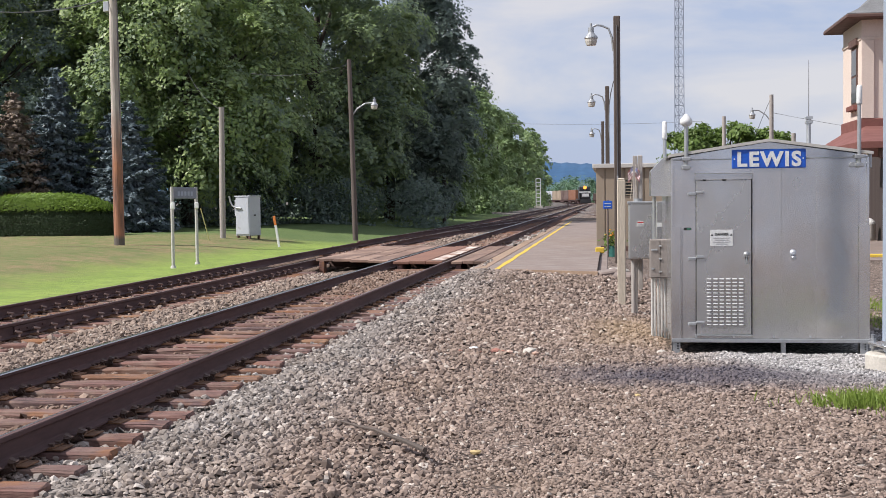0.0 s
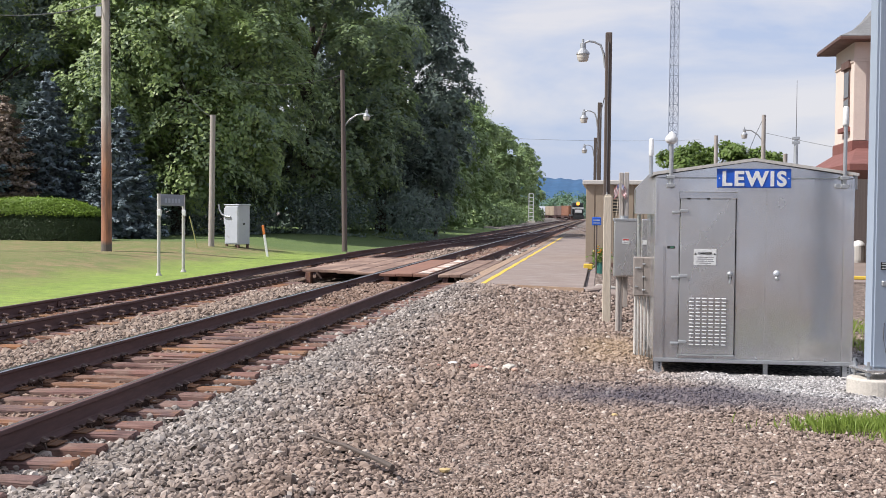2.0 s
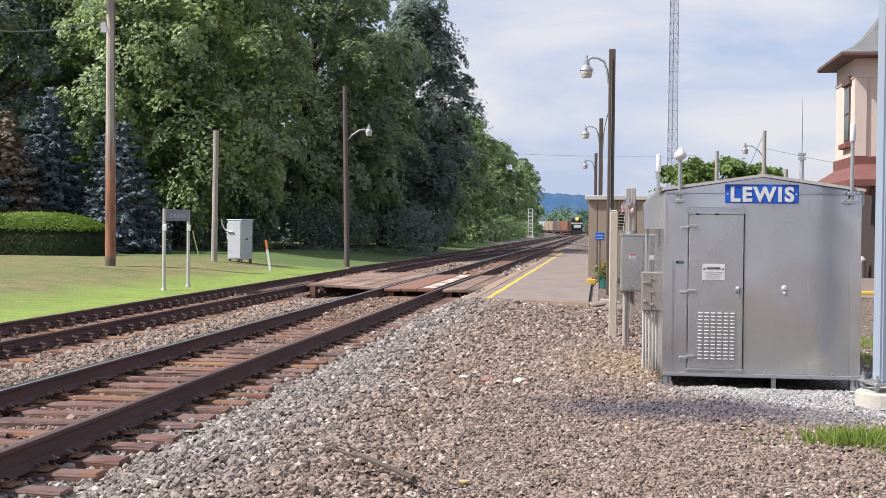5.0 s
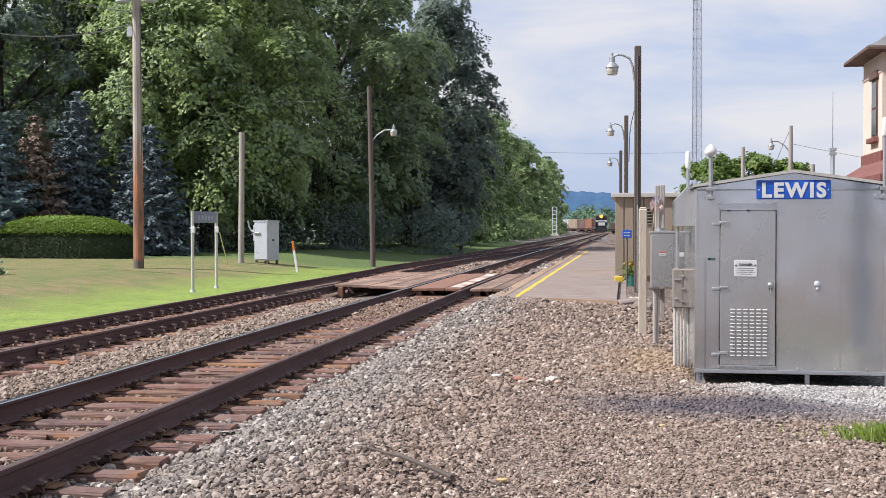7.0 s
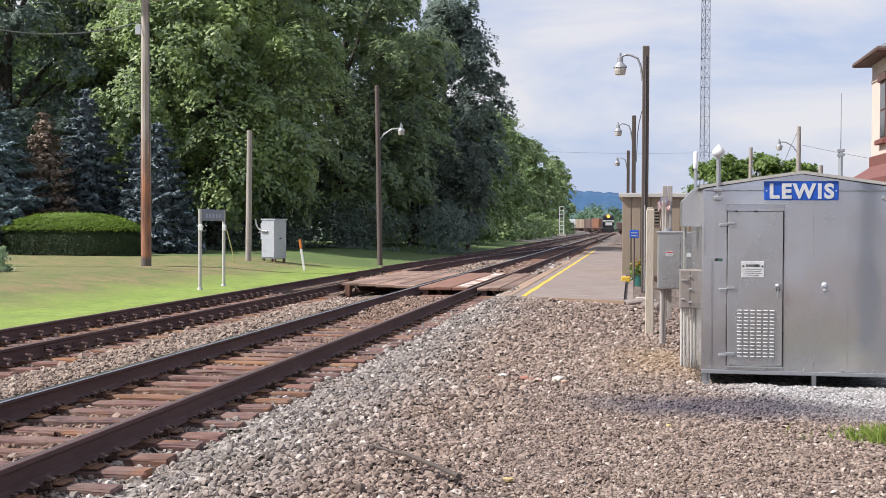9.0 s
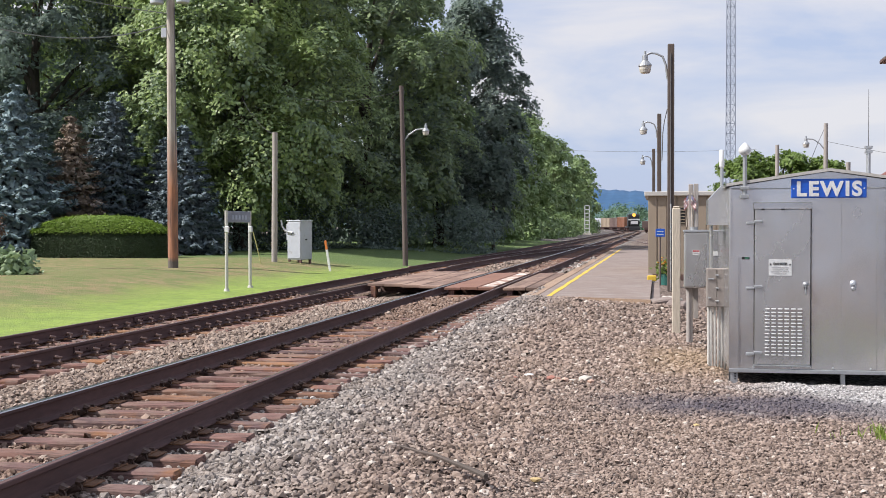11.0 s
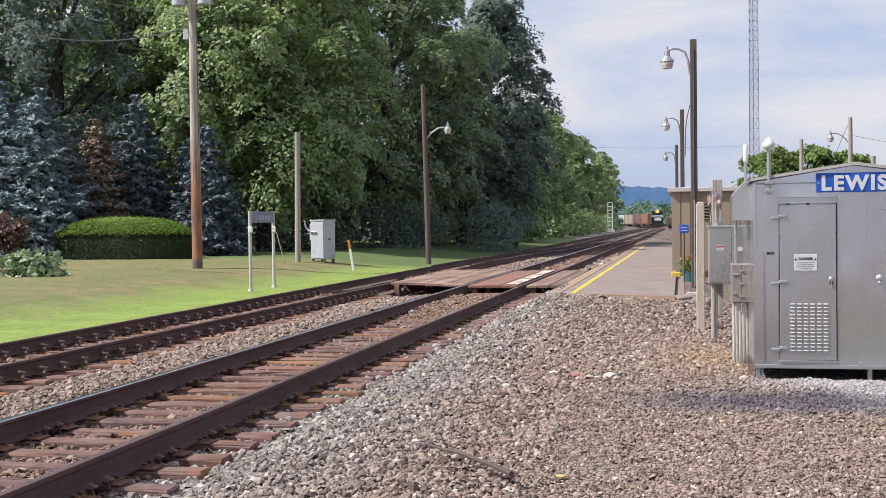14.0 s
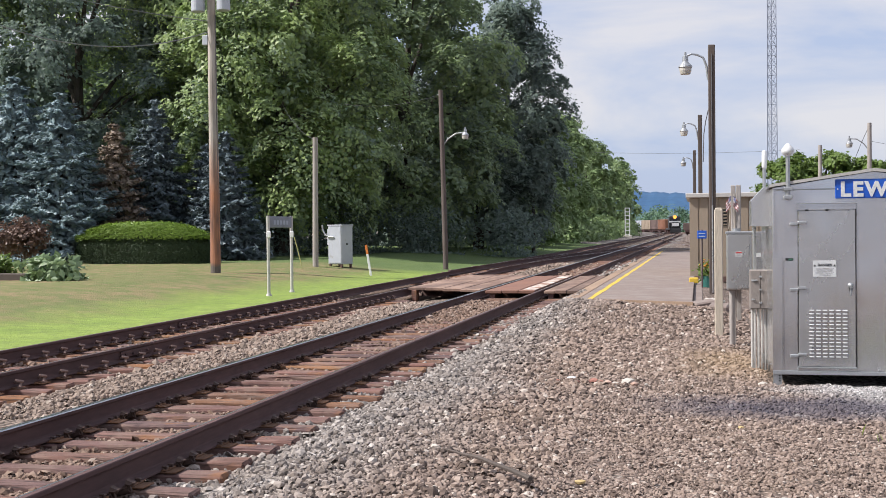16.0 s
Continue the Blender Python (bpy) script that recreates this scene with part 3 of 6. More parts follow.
anchor_mesh = finish("rail_anchor", bm, M["clip"])
bm = bmesh.new()
for s in (-1, 1):
    tube([(s * 0.17, -0.06, 0.02), (s * 0.13, 0.04, 0.07), (s * 0.09, 0.08, 0.075), (s * 0.075, 0.0, 0.07), (s * 0.12, -0.04, 0.10), (s * 0.16, 0.04, 0.08)], 0.02, 6, bm)
clip_mesh = finish("rail_clip", bm, M["spring"])


def make_track(label, xc, top, y0, y1, tie_step, clips, near_to, worn):
    tr = root("railway_track", label, "railway track", kind="structure")
    for s in (-1, 1):
        part("rail", rail_mesh(track_line(xc + s * 0.753, y0, 470), top, worn[(s + 1) // 2]), [M["rail"], M["rail_top"]], tr, "dark rusty steel rail with a bright worn head")
    i, y = 0, y0 + 0.3
    zt = top - 0.193 - 0.014
    while y < y1:
        if not 29.6 < y < 38.4:
            tie = new("tie", tie_meshes[int(rng.integers(0, 6))])
            tie.parent, tie.location = tr, (xc + far_bend(y) + rng.normal(0, 0.02), y, zt + rng.normal(0, 0.004))
            tie.rotation_euler = (0, 0, rng.normal(0, 0.012) + (math.pi if i % 2 else 0))
            if 5 < y < near_to:
                for s in (-1, 1):
                    pl = new("tie_plate", plate_mesh)
                    pl.parent, pl.location = tr, (xc + s * 0.753, y, zt + 0.004)
                    sp = new("rail_clip" if clips else "spike", clip_mesh if clips else spike_mesh)
                    sp.parent, sp.location = tr, (xc + s * 0.753, y, zt + 0.006)
                    if not clips:
                        an = new("rail_anchor", anchor_mesh)
                        an.parent, an.location = tr, (xc + s * 0.753, y + (0.14 if i % 2 else -0.14), zt + 0.012)
        y += tie_step * (1 + rng.normal(0, 0.05))
        i += 1
    return tr


near_track = make_track("near railway track, rusty rails on weathered timber ties in ballast", -4.795, 0.30, -25.0, 130, 0.50, False, 29, ((-0.028, 0.028, True), (-0.027, -0.010, False)))
far_track = make_track("far railway track, rails with spring clips on timber ties", -8.72, 0.26, -25.0, 120, 0.52, True, 30, ((-0.026, -0.004, False), (-0.028, -0.004, False)))
for xj, yj in ((-8.72 + 0.753, 15.3), (-8.72 - 0.753, 20.4), (-4.795 - 0.753, 26.5)):
    bar = box((xj + 0.012, yj - 0.45, 0.115), (xj + 0.034, yj + 0.45, 0.21), 0.01)
    for k in range(4):
        rod((xj + 0.03, yj - 0.33 + k * 0.22, 0.165), (xj + 0.055, yj - 0.33 + k * 0.22, 0.165), 0.016, seg=6, bm=bar)
    jb = part("joint_bar", bar, M["rail"])
    tagged(jb, "bolted steel joint bar on the rail", "joint bar", kind="structure")


def bent_track(label, path, y0, y1, top, tie_to):
    tr = root("railway_track", label, "railway track", kind="structure")
    ys = np.arange(y0, y1 + 0.1, 2.0)
    for s in (-1, 1):
        part("rail", rail_mesh([(path(y) + s * 0.753, y) for y in ys], top), [M["rail"], M["rail_top"]], tr)
    y = y0
    while y < tie_to:
        tie = new("tie", tie_meshes[int(rng.integers(0, 6))])
        tie.parent, tie.location = tr, (path(y), y, top - 0.215 + rng.normal(0, 0.004))
        y += 0.55
    return tr


bent_track("crossover track between the two main lines", lambda y: float(-8.72 + 3.92 * smoothstep(44, 112, y)), 44, 112, 0.296, 80)
bent_track("siding that leaves the main line behind the platform", lambda y: -4.795 + 4.6 * (max(178 - y, 0) / 74) ** 1.4, 84, 178, 0.29, 140)

# ---------- timber crossing ----------
crossing = root("pedestrian_crossing", "timber plank crossing over both tracks, rust brown and worn", "crossing", kind="structure")
for x0, x1, y0, y1, mat, cuts in ((-7.86, -5.66, 30.0, 39.6, "panel", 4), (-5.44, -4.16, 29.4, 38.6, "panel_rust", 3), (-3.93, -3.06, 29.3, 38.6, "panel", 3)):
    w = (x1 - x0) / cuts
    for k in range(cuts):
        part("plank", box((x0 + k * w + 0.006, y0 + (0.35 * (cuts - 1 - k) if x0 < -7 else 0), 0.222 + 0.004 * (k % 2)), (x0 + (k + 1) * w - 0.006, y1, 0.295 + 0.006 * ((k * 2) % 3)), 0.012), M[mat], crossing)
    for x in (x0 + 0.10, x1 - 0.22):
        part("support_block", box((x, y0 + (1.0 if x0 < -7 and x < -7 else 0.06), -0.10), (x + 0.14, y0 + 1.3, 0.22), 0.01), M["tie"], crossing)
    for k in range(9):
        y = y0 + 2.4 + k * 0.78
        part("support_tie", box((x0 + 0.05, y, -0.02), (x1 - 0.05, y + 0.22, 0.218)), M["tie"], crossing)
m, n, l, b = nodes("flaking_white_paint")
col = mixed(n, l, ramp(n, l, grain(n, l, 2.2, 7, (1, 0.5, 1), 0.7), ((0.42, (0, 0, 0)), (0.56, (1, 1, 1)))), (0.27, 0.15, 0.105), (0.60, 0.53, 0.47))
l.new(col, b.inputs["Base Color"])
b.inputs["Roughness"].default_value = 0.85
part("paint_strip", box((-4.50, 29.6, 0.308), (-4.17, 38.4, 0.313)), m, crossing, "pale flaking paint")

# ---------- loose stones ----------
def stones(name, label, regions, seed):
    """Crushed stones lying side by side, each a chipped lump with its own turn, tilt and depth in the bed."""
    r = np.random.default_rng(seed)
    ring = np.arange(4) * math.pi / 2
    lump = np.concatenate([np.stack([0.62 * np.cos(ring), 0.62 * np.sin(ring), 0 * ring + 0.62], 1), np.stack([np.cos(ring + 0.785), np.sin(ring + 0.785), 0 * ring - 0.35], 1)])
    tris = np.array([(0, 1, 2), (0, 2, 3)] + [f for k in range(4) for f in ((k, 4 + k, (k + 1) % 4), ((k + 1) % 4, 4 + k, 4 + (k + 1) % 4))])
    allv = []
    for x0, x1, y0, y1, gap, size in regions:
        gx, gy = np.meshgrid(np.arange(x0, x1, gap), np.arange(y0, y1, gap * 0.9))
        gx[::2] += gap * 0.5
        p = np.stack([gx.ravel(), gy.ravel()], 1)
        n = len(p)
        p += r.uniform(-0.48, 0.48, (n, 2)) * gap
        s = size * np.clip(np.exp(r.normal(0, 0.36, (n, 1))), 0.4, 1.9) * 0.5
        body = lump[None] * (s * r.uniform(0.72, 1.28, (n, 3)) * (1.2, 1.0, 0.86))[:, None] * r.uniform(0.70, 1.2, (n, 8, 1))
        a, t1, t2 = r.uniform(0, 2 * math.pi, n), r.normal(0, 0.38, n), r.normal(0, 0.38, n)
        x, y, z = body[..., 0], body[..., 1], body[..., 2]
        y, z = y * np.cos(t1)[:, None] - z * np.sin(t1)[:, None], y * np.sin(t1)[:, None] + z * np.cos(t1)[:, None]
        x, z = x * np.cos(t2)[:, None] + z * np.sin(t2)[:, None], z * np.cos(t2)[:, None] - x * np.sin(t2)[:, None]
        x, y = x * np.cos(a)[:, None] - y * np.sin(a)[:, None], x * np.sin(a)[:, None] + y * np.cos(a)[:, None]
        z0 = height(p[:, 0], p[:, 1]) + s[:, 0] * r.uniform(-0.45, 0.75, n) + 0.012 * np.sin(p[:, 0] * 9.0 + 2 * np.sin(p[:, 1] * 3.1)) * np.sin(p[:, 1] * 7.0)
        allv.append(np.stack([x, y, z], 2) + np.concatenate([p, z0[:, None]], 1)[:, None])
    v = np.concatenate(allv)
    f = (tris[None] + 8 * np.arange(len(v))[:, None, None]).reshape(-1, 3)
    ob = new(name, arrays(name, v.reshape(-1, 3), f, M["stones"]))
    return tagged(ob, label, "gravel", kind="stuff")


stones("ballast", "loose crushed grey ballast stones along the tracks",
       [(-3.55, -1.2, 6.7, 11, 0.033, 0.039), (-3.55, -1.2, 11, 16, 0.037, 0.044), (-3.5, -1.2, 16, 25.8, 0.048, 0.055), (-5.9, -3.5, 7, 10, 0.042, 0.044), (-7.3, -3.5, 10, 16, 0.044, 0.046), (-7.5, -3.5, 16, 29, 0.056, 0.060),
        (-10.0, -7.3, 14, 30, 0.072, 0.070), (-10.0, -3.1, 38.8, 58, 0.15, 0.11), (-4.0, -2.9, 25, 29.5, 0.054, 0.060)], 11)
stones("gravel", "loose brown and grey gravel of the yard",
       [(-1.3, 2.2, 6.9, 9, 0.0222, 0.0245), (-1.3, 2.8, 9, 11, 0.0238, 0.0265), (-1.3, 1.6, 11, 14.6, 0.027, 0.030), (1.6, 3.4, 11, 13.0, 0.0245, 0.0245), (-1.3, 0.72, 14.6, 20, 0.037, 0.042), (-1.3, 0.72, 20, 26, 0.048, 0.053), (1.6, 3.3, 13.0, 14.45, 0.021, 0.0205), (0.72, 1.6, 13.6, 14.45, 0.024, 0.025), (0.9, 1.9, 17.5, 26, 0.07, 0.07), (3.3, 4.9, 12.6, 19, 0.048, 0.044)], 12)


# ---------- metal signal house ----------
SX0, SX1, SY0, SY1 = 0.755, 3.045, 14.52, 17.2
SXM = (SX0 + SX1) / 2


def gable(x0, x1, y0, y1, z0, ze, za):
    bm = bmesh.new()
    pts = [(x0, z0), (x1, z0), (x1, ze), ((x0 + x1) / 2, za), (x0, ze)]
    fr, bk = [bm.verts.new((x, y0, z)) for x, z in pts], [bm.verts.new((x, y1, z)) for x, z in pts]
    bm.faces.new(fr), bm.faces.new(bk[::-1])
    for k in range(5):
        bm.faces.new((fr[k], bk[k], bk[(k + 1) % 5], fr[(k + 1) % 5]))
    bmesh.ops.recalc_face_normals(bm, faces=bm.faces[:])
    return bm


def lettering(text, size, depth, at, material, parent, name="letter", bold=0.0, gap=1.0, turn=(90, 0, 0)):
    """Raised letters with the built-in font, each a mesh of its own place in one part."""
    cu = bpy.data.curves.new("text", "FONT")
    cu.body, cu.size, cu.extrude, cu.offset, cu.space_character = text, size, depth, bold, gap
    cu.align_x = "CENTER"
    tmp = new("text", cu)
    me = bpy.data.meshes.new_from_object(tmp.evaluated_get(bpy.context.evaluated_depsgraph_get()))
    bpy.data.objects.remove(tmp)
    me.materials.clear()
    me.materials.append(material)
    ob = new(name, me)
    ob.parent, ob.location, ob.rotation_euler = parent, at, [radians(a) for a in turn]
    return ob


house = root("signal_house", "grey aluminium railway signal house with a blue name sign", "signal house")
part("body", gable(SX0, SX1, SY0, SY1, 0.10, 2.315, 2.49), M["alu"], house)
roof = bmesh.new()
for s in (-1, 1):
    pts = [(SXM + s * 1.185, 2.325), (SXM, 2.497), (SXM, 2.525), (SXM + s * 1.185, 2.353)]
    f0, b0 = [roof.verts.new((x, SY0 - 0.045, z)) for x, z in pts], [roof.verts.new((x, SY1 + 0.045, z)) for x, z in pts]
    roof.faces.new(f0), roof.faces.new(b0[::-1])
    for k in range(4):
        roof.faces.new((f0[k], b0[k], b0[(k + 1) % 4], f0[(k + 1) % 4]))
bmesh.ops.recalc_face_normals(roof, faces=roof.faces[:])
part("roof", roof, M["alu"], house)
rake = bmesh.new()
for s in (-1, 1):
    pts = [(SXM + s * 1.188, 2.322), (SXM, 2.494), (SXM, 2.530), (SXM + s * 1.188, 2.358)]
    f0, b0 = [rake.verts.new((x, SY0 - 0.054, z)) for x, z in pts], [rake.verts.new((x, SY0 - 0.046, z)) for x, z in pts]
    rake.faces.new(f0), rake.faces.new(b0[::-1])
    for k in range(4):
        rake.faces.new((f0[k], b0[k], b0[(k + 1) % 4], f0[(k + 1) % 4]))
bmesh.ops.recalc_face_normals(rake, faces=rake.faces[:])
part("rake_trim", rake, M["fascia"], house, "pale metal edge strip")
part("front_fascia", box((SX0 + 0.01, SY0 - 0.012, 2.285), (SX1 - 0.01, SY0 - 0.002, 2.30), 0.003), M["steel"], house)
for x0, x1 in ((SX0 - 0.012, SX0 + 0.10), (SX1 - 0.115, SX1 + 0.012)):
    part("corner_guard", box((x0, SY0 - 0.02, 0.10), (x1, SY0 - 0.002, 1.49), 0.004), M["alu"], house)
    part("corner_post", box((x0 + (0.004 if x0 < 1 else 0.085), SY0 - 0.010, 1.49), (x0 + (0.03 if x0 < 1 else 0.12), SY0 - 0.002, 2.3), 0.003), M["alu"], house)
part("base_rail", box((SX0 - 0.01, SY0 - 0.03, 0.085), (SX1 + 0.01, SY0 - 0.002, 0.13), 0.004), M["steel"], house)
for x in (1.035, 1.48, 1.95, 2.38, 2.74):
    part("panel_bolt", rod((x, SY0 - 0.034, 0.155), (x, SY0 - 0.002, 0.155), 0.012, seg=6), M["steel"], house)
for y in (SY0 + 0.03, SY1 - 0.1):
    for x in (SX0 + 0.045, SX1 - 0.055):
        leg = box((x - 0.05, y - 0.035, -0.12), (x - 0.042, y + 0.035, 0.12))
        box((x - 0.05, y - 0.035, -0.12), (x + 0.05, y - 0.027, 0.12), 0.0, leg)
        lo = part("leg", leg, M["steel"], house, "slotted galvanised foot")
        for k in range(4):
            part("slot", box((x + 0.012, y - 0.039, 0.0 + k * 0.03), (x + 0.03, y - 0.034, 0.015 + k * 0.03)), M["black"], lo)
part("middle_leg", box((2.045, SY0 + 0.05, -0.12), (2.10, SY0 + 0.11, 0.11), 0.003), M["steel"], house)
# Black sheet that puts the shade beneath the house into colour.
part("floor_pan", box((SX0 + 0.05, SY0 + 0.1, 0.085), (SX1 - 0.05, SY1 - 0.05, 0.099)), M["black"], house)

for x0, x1 in ((0.875, 1.03), (1.705, 2.04), (2.045, 2.44), (2.445, 2.925)):
    part("wall_sheet", box((x0, SY0 - 0.007, 0.135), (x1, SY0 + 0.002, 2.28), 0.002), M["alu"], house)
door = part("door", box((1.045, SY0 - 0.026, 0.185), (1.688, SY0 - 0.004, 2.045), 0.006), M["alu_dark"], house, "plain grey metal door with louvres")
part("door_head", box((1.03, SY0 - 0.034, 2.05), (1.70, SY0 - 0.002, 2.125), 0.004), M["alu"], house)
part("drip_edge", box((1.03, SY0 - 0.05, 2.12), (1.70, SY0 - 0.002, 2.13), 0.002), M["steel"], house)
part("door_seam", box((1.689, SY0 - 0.012, 0.18), (1.700, SY0 - 0.002, 2.05)), M["black"], house)
part("hinge_seam", box((1.038, SY0 - 0.010, 0.18), (1.044, SY0 - 0.002, 2.05)), M["black"], house)
part("sill", box((1.03, SY0 - 0.04, 0.165), (1.70, SY0 - 0.002, 0.182), 0.003), M["steel"], house)
for z in (1.885, 1.105, 0.315):
    h = part("hinge", box((0.945, SY0 - 0.036, z - 0.025), (1.04, SY0 - 0.004, z + 0.012), 0.008), M["steel"], house, "bright steel strap hinge")
    part("hinge_leaf", box((1.035, SY0 - 0.044, z - 0.005), (1.135, SY0 - 0.024, z + 0.032), 0.008), M["steel"], h)
for k in range(2):
    part("latch_tab", box((1.12 + k * 0.23, SY0 - 0.04, 2.035), (1.16 + k * 0.23, SY0 - 0.02, 2.052), 0.003), M["black"], door)
slat_bm = box((-0.027, -0.018, -0.0085), (0.027, 0.004, 0.0085), 0.004)
for v in slat_bm.verts:
    if v.co.z > 0.0:
        v.co.y += 0.018 if v.co.y < -0.01 else 0
# Light caught by the louvres is put into the slats' pale colour.
slat_mesh = finish("vent_slat", slat_bm, surf("bright_louvre", (0.60, 0.60, 0.60), (0.54, 0.54, 0.54), 0.45, 0.1, bump=0))
for i in range(6):
    for j in range(14):
        sl = new("vent_slat", slat_mesh)
        sl.parent, sl.location = door, (1.19 + i * 0.0755, SY0 - 0.026, 0.305 + j * 0.0425)
hd = part("door_handle", lathe([(0.034, 0), (0.034, 0.012), (0.02, 0.03), (0.012, 0.05)], 14), M["steel"], door, "chrome turn handle")
hd.location, hd.rotation_euler = (1.632, SY0 - 0.026, 1.15), (radians(90), 0, 0)
part("handle_lever", box((1.62, SY0 - 0.062, 1.03), (1.644, SY0 - 0.045, 1.15), 0.008), M["steel"], hd).matrix_parent_inverse = hd.matrix_basis.inverted()
part("padlock", box((1.615, SY0 - 0.06, 1.085), (1.65, SY0 - 0.03, 1.125), 0.006), M["black"], door)
notice = part("notice_plate", box((1.208, SY0 - 0.031, 1.252), (1.472, SY0 - 0.024, 1.445), 0.002), M["white"], door, "white warning notice")
lettering("DANGER", 0.040, 0.001, (1.34, SY0 - 0.033, 1.381), M["black"], notice, "writing", 0.0012)
for k, (x0, x1) in enumerate(((1.24, 1.44), (1.25, 1.43), (1.235, 1.445), (1.27, 1.41))):
    part("text_bar", box((x0, SY0 - 0.033, 1.345 - k * 0.024), (x1, SY0 - 0.031, 1.353 - k * 0.024)), M["alu_dark"], notice)
for x in (1.228, 1.452):
    part("triangle_mark", prism([(x - 0.015, 0), (x + 0.015, 0), (x, 0.026)], -0.001, 0.001), M["black"], notice).matrix_basis = Matrix.Translation((0, SY0 - 0.032, 1.376)) @ Matrix.Rotation(radians(90), 4, "X")
part("small_label", box((0.895, SY0 - 0.0095, 1.445), (0.985, SY0 - 0.001, 1.475)), M["black"], house, "small dark label")
part("small_label", box((0.93, SY0 - 0.0115, 1.450), (0.975, SY0 - 0.0085, 1.470)), surf("green_label", (0.06, 0.20, 0.13), rough=0.6), house, "small green label")

knob = part("lock_knob", lathe([(0.038, 0), (0.038, 0.008), (0.026, 0.018), (0.024, 0.04), (0.018, 0.046)], 16), M["cabinet"], house, "pale round fitting on the wall")
knob.location, knob.rotation_euler = (2.175, SY0 - 0.002, 1.165), (radians(90), 0, 0)
low = part("knob_tail", lathe([(0.024, 0), (0.024, 0.03), (0.015, 0.038)], 14), M["steel"], house)
low.location, low.rotation_euler = (2.18, SY0 - 0.002, 1.105), (radians(90), 0, 0)

board = part("name_board", box((1.465, SY0 - 0.024, 2.178), (2.322, SY0 - 0.006, 2.405), 0.006), M["blue"], house, "blue enamel name board with white letters")
lettering("LEWIS", 0.238, 0.003, (1.893, SY0 - 0.0265, 2.206), M["white"], board, "writing", 0.0095, 1.2)
for x in (1.492, 2.292):
    part("screw", rod((x, SY0 - 0.028, 2.29), (x, SY0 - 0.02, 2.29), 0.009, seg=8), M["white"], board)


def aerial(x, y, z0, z1, r, head, bracket_z, look_of="white"):
    """A pipe mast clamped to the wall, with its head."""
    mast = part("mast", rod((x, y, z0), (x, y, z1), r, seg=10), M["steel"], house, "galvanised aerial pipe", smooth=False)
    for z in bracket_z:
        part("clamp", box((x - 0.05, y - 0.035, z - 0.022), (x + 0.05, y + 0.03, z + 0.022), 0.006), M["steel"], mast)
    part("aerial_head", head, M[look_of], mast, "white aerial head" if look_of == "white" else "thin dark whip aerial", smooth=True)


aerial(0.925, SY0 - 0.05, 2.17, 2.72, 0.026, lathe([(0.03, 2.69), (0.066, 2.715), (0.075, 2.74), (0.072, 2.77), (0.05, 2.80), (0.02, 2.835), (0.004, 2.845)], 28, (0.925, SY0 - 0.05, 0)), (2.2, 2.3))
aerial(2.925, SY0 - 0.05, 2.17, 2.94, 0.022, lathe([(0.03, 2.91), (0.034, 2.93), (0.032, 3.12), (0.02, 3.135)], 14, (2.925, SY0 - 0.05, 0)), (2.2, 2.3))
aerial(0.80, SY1 + 0.05, 2.1, 2.70, 0.026, lathe([(0.03, 2.68), (0.036, 2.70), (0.034, 2.92), (0.02, 2.935)], 14, (0.80, SY1 + 0.05, 0)), (2.2,))
aerial(2.80, SY1 + 0.05, 2.1, 2.93, 0.03, lathe([(0.009, 2.93), (0.006, 2.95), (0.003, 3.75)], 6, (2.80, SY1 + 0.05, 0)), (2.88, 2.94), "wire")
part("ground_clamp", rod((2.85, SY0 - 0.06, 2.205), (2.85, SY0 - 0.002, 2.205), 0.03, seg=10), M["steel"], house)
part("corner_bracket", box((SX1 - 0.01, SY0 - 0.01, 2.16), (SX1 + 0.035, SY0 + 0.05, 2.36), 0.01), M["steel"], house)

# hood and boxes on the side wall
hood = bmesh.new()
pts = [(0.535, 1.86), (0.76, 1.86), (0.76, 2.36), (0.70, 2.36), (0.535, 2.18)]
f0, b0 = [hood.verts.new((x, 15.3, z)) for x, z in pts], [hood.verts.new((x, 16.0, z)) for x, z in pts]
hood.faces.new(f0), hood.faces.new(b0[::-1])
for k in range(5):
    hood.faces.new((f0[k], b0[k], b0[(k + 1) % 5], f0[(k + 1) % 5]))
bmesh.ops.recalc_face_normals(hood, faces=hood.faces[:])
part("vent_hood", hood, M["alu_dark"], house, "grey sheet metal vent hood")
M["box_brown"] = surf("weathered_brown_grey_box", (0.30, 0.265, 0.24), (0.24, 0.21, 0.19), 0.6, 0.2, s1=4, s2=50, bump=0.1)
jb = part("junction_box", box((0.535, 15.85, 0.775), (0.815, 16.05, 1.29), 0.012), M["box_brown"], house, "brownish grey junction box with latches")
part("box_door", box((0.545, 15.835, 0.785), (0.665, 15.852, 1.28), 0.004), M["box_brown"], jb)
part("box_door", box((0.675, 15.835, 0.785), (0.805, 15.852, 1.28), 0.004), M["box_brown"], jb)
for x, z in ((0.575, 1.15), (0.615, 1.15), (0.775, 1.15), (0.575, 0.90), (0.775, 0.90), (0.67, 1.2), (0.67, 1.03), (0.67, 0.86)):
    part("latch", box((x - 0.02, 15.818, z - 0.012), (x + 0.02, 15.838, z + 0.012), 0.005), M["steel"], jb)
for x in (0.565, 0.60, 0.645, 0.69, 0.735, 0.78):
    part("conduit", rod((x, 15.93 + (x - 0.6) * 0.3, -0.05), (x, 15.93, 0.79), 0.0175, seg=10), M["pvc"], house, "pale plastic conduit")
part("riser_conduit", rod((0.60, 15.96, 1.28), (0.60, 15.96, 1.87), 0.025, seg=10), M["alu_dark"], house)

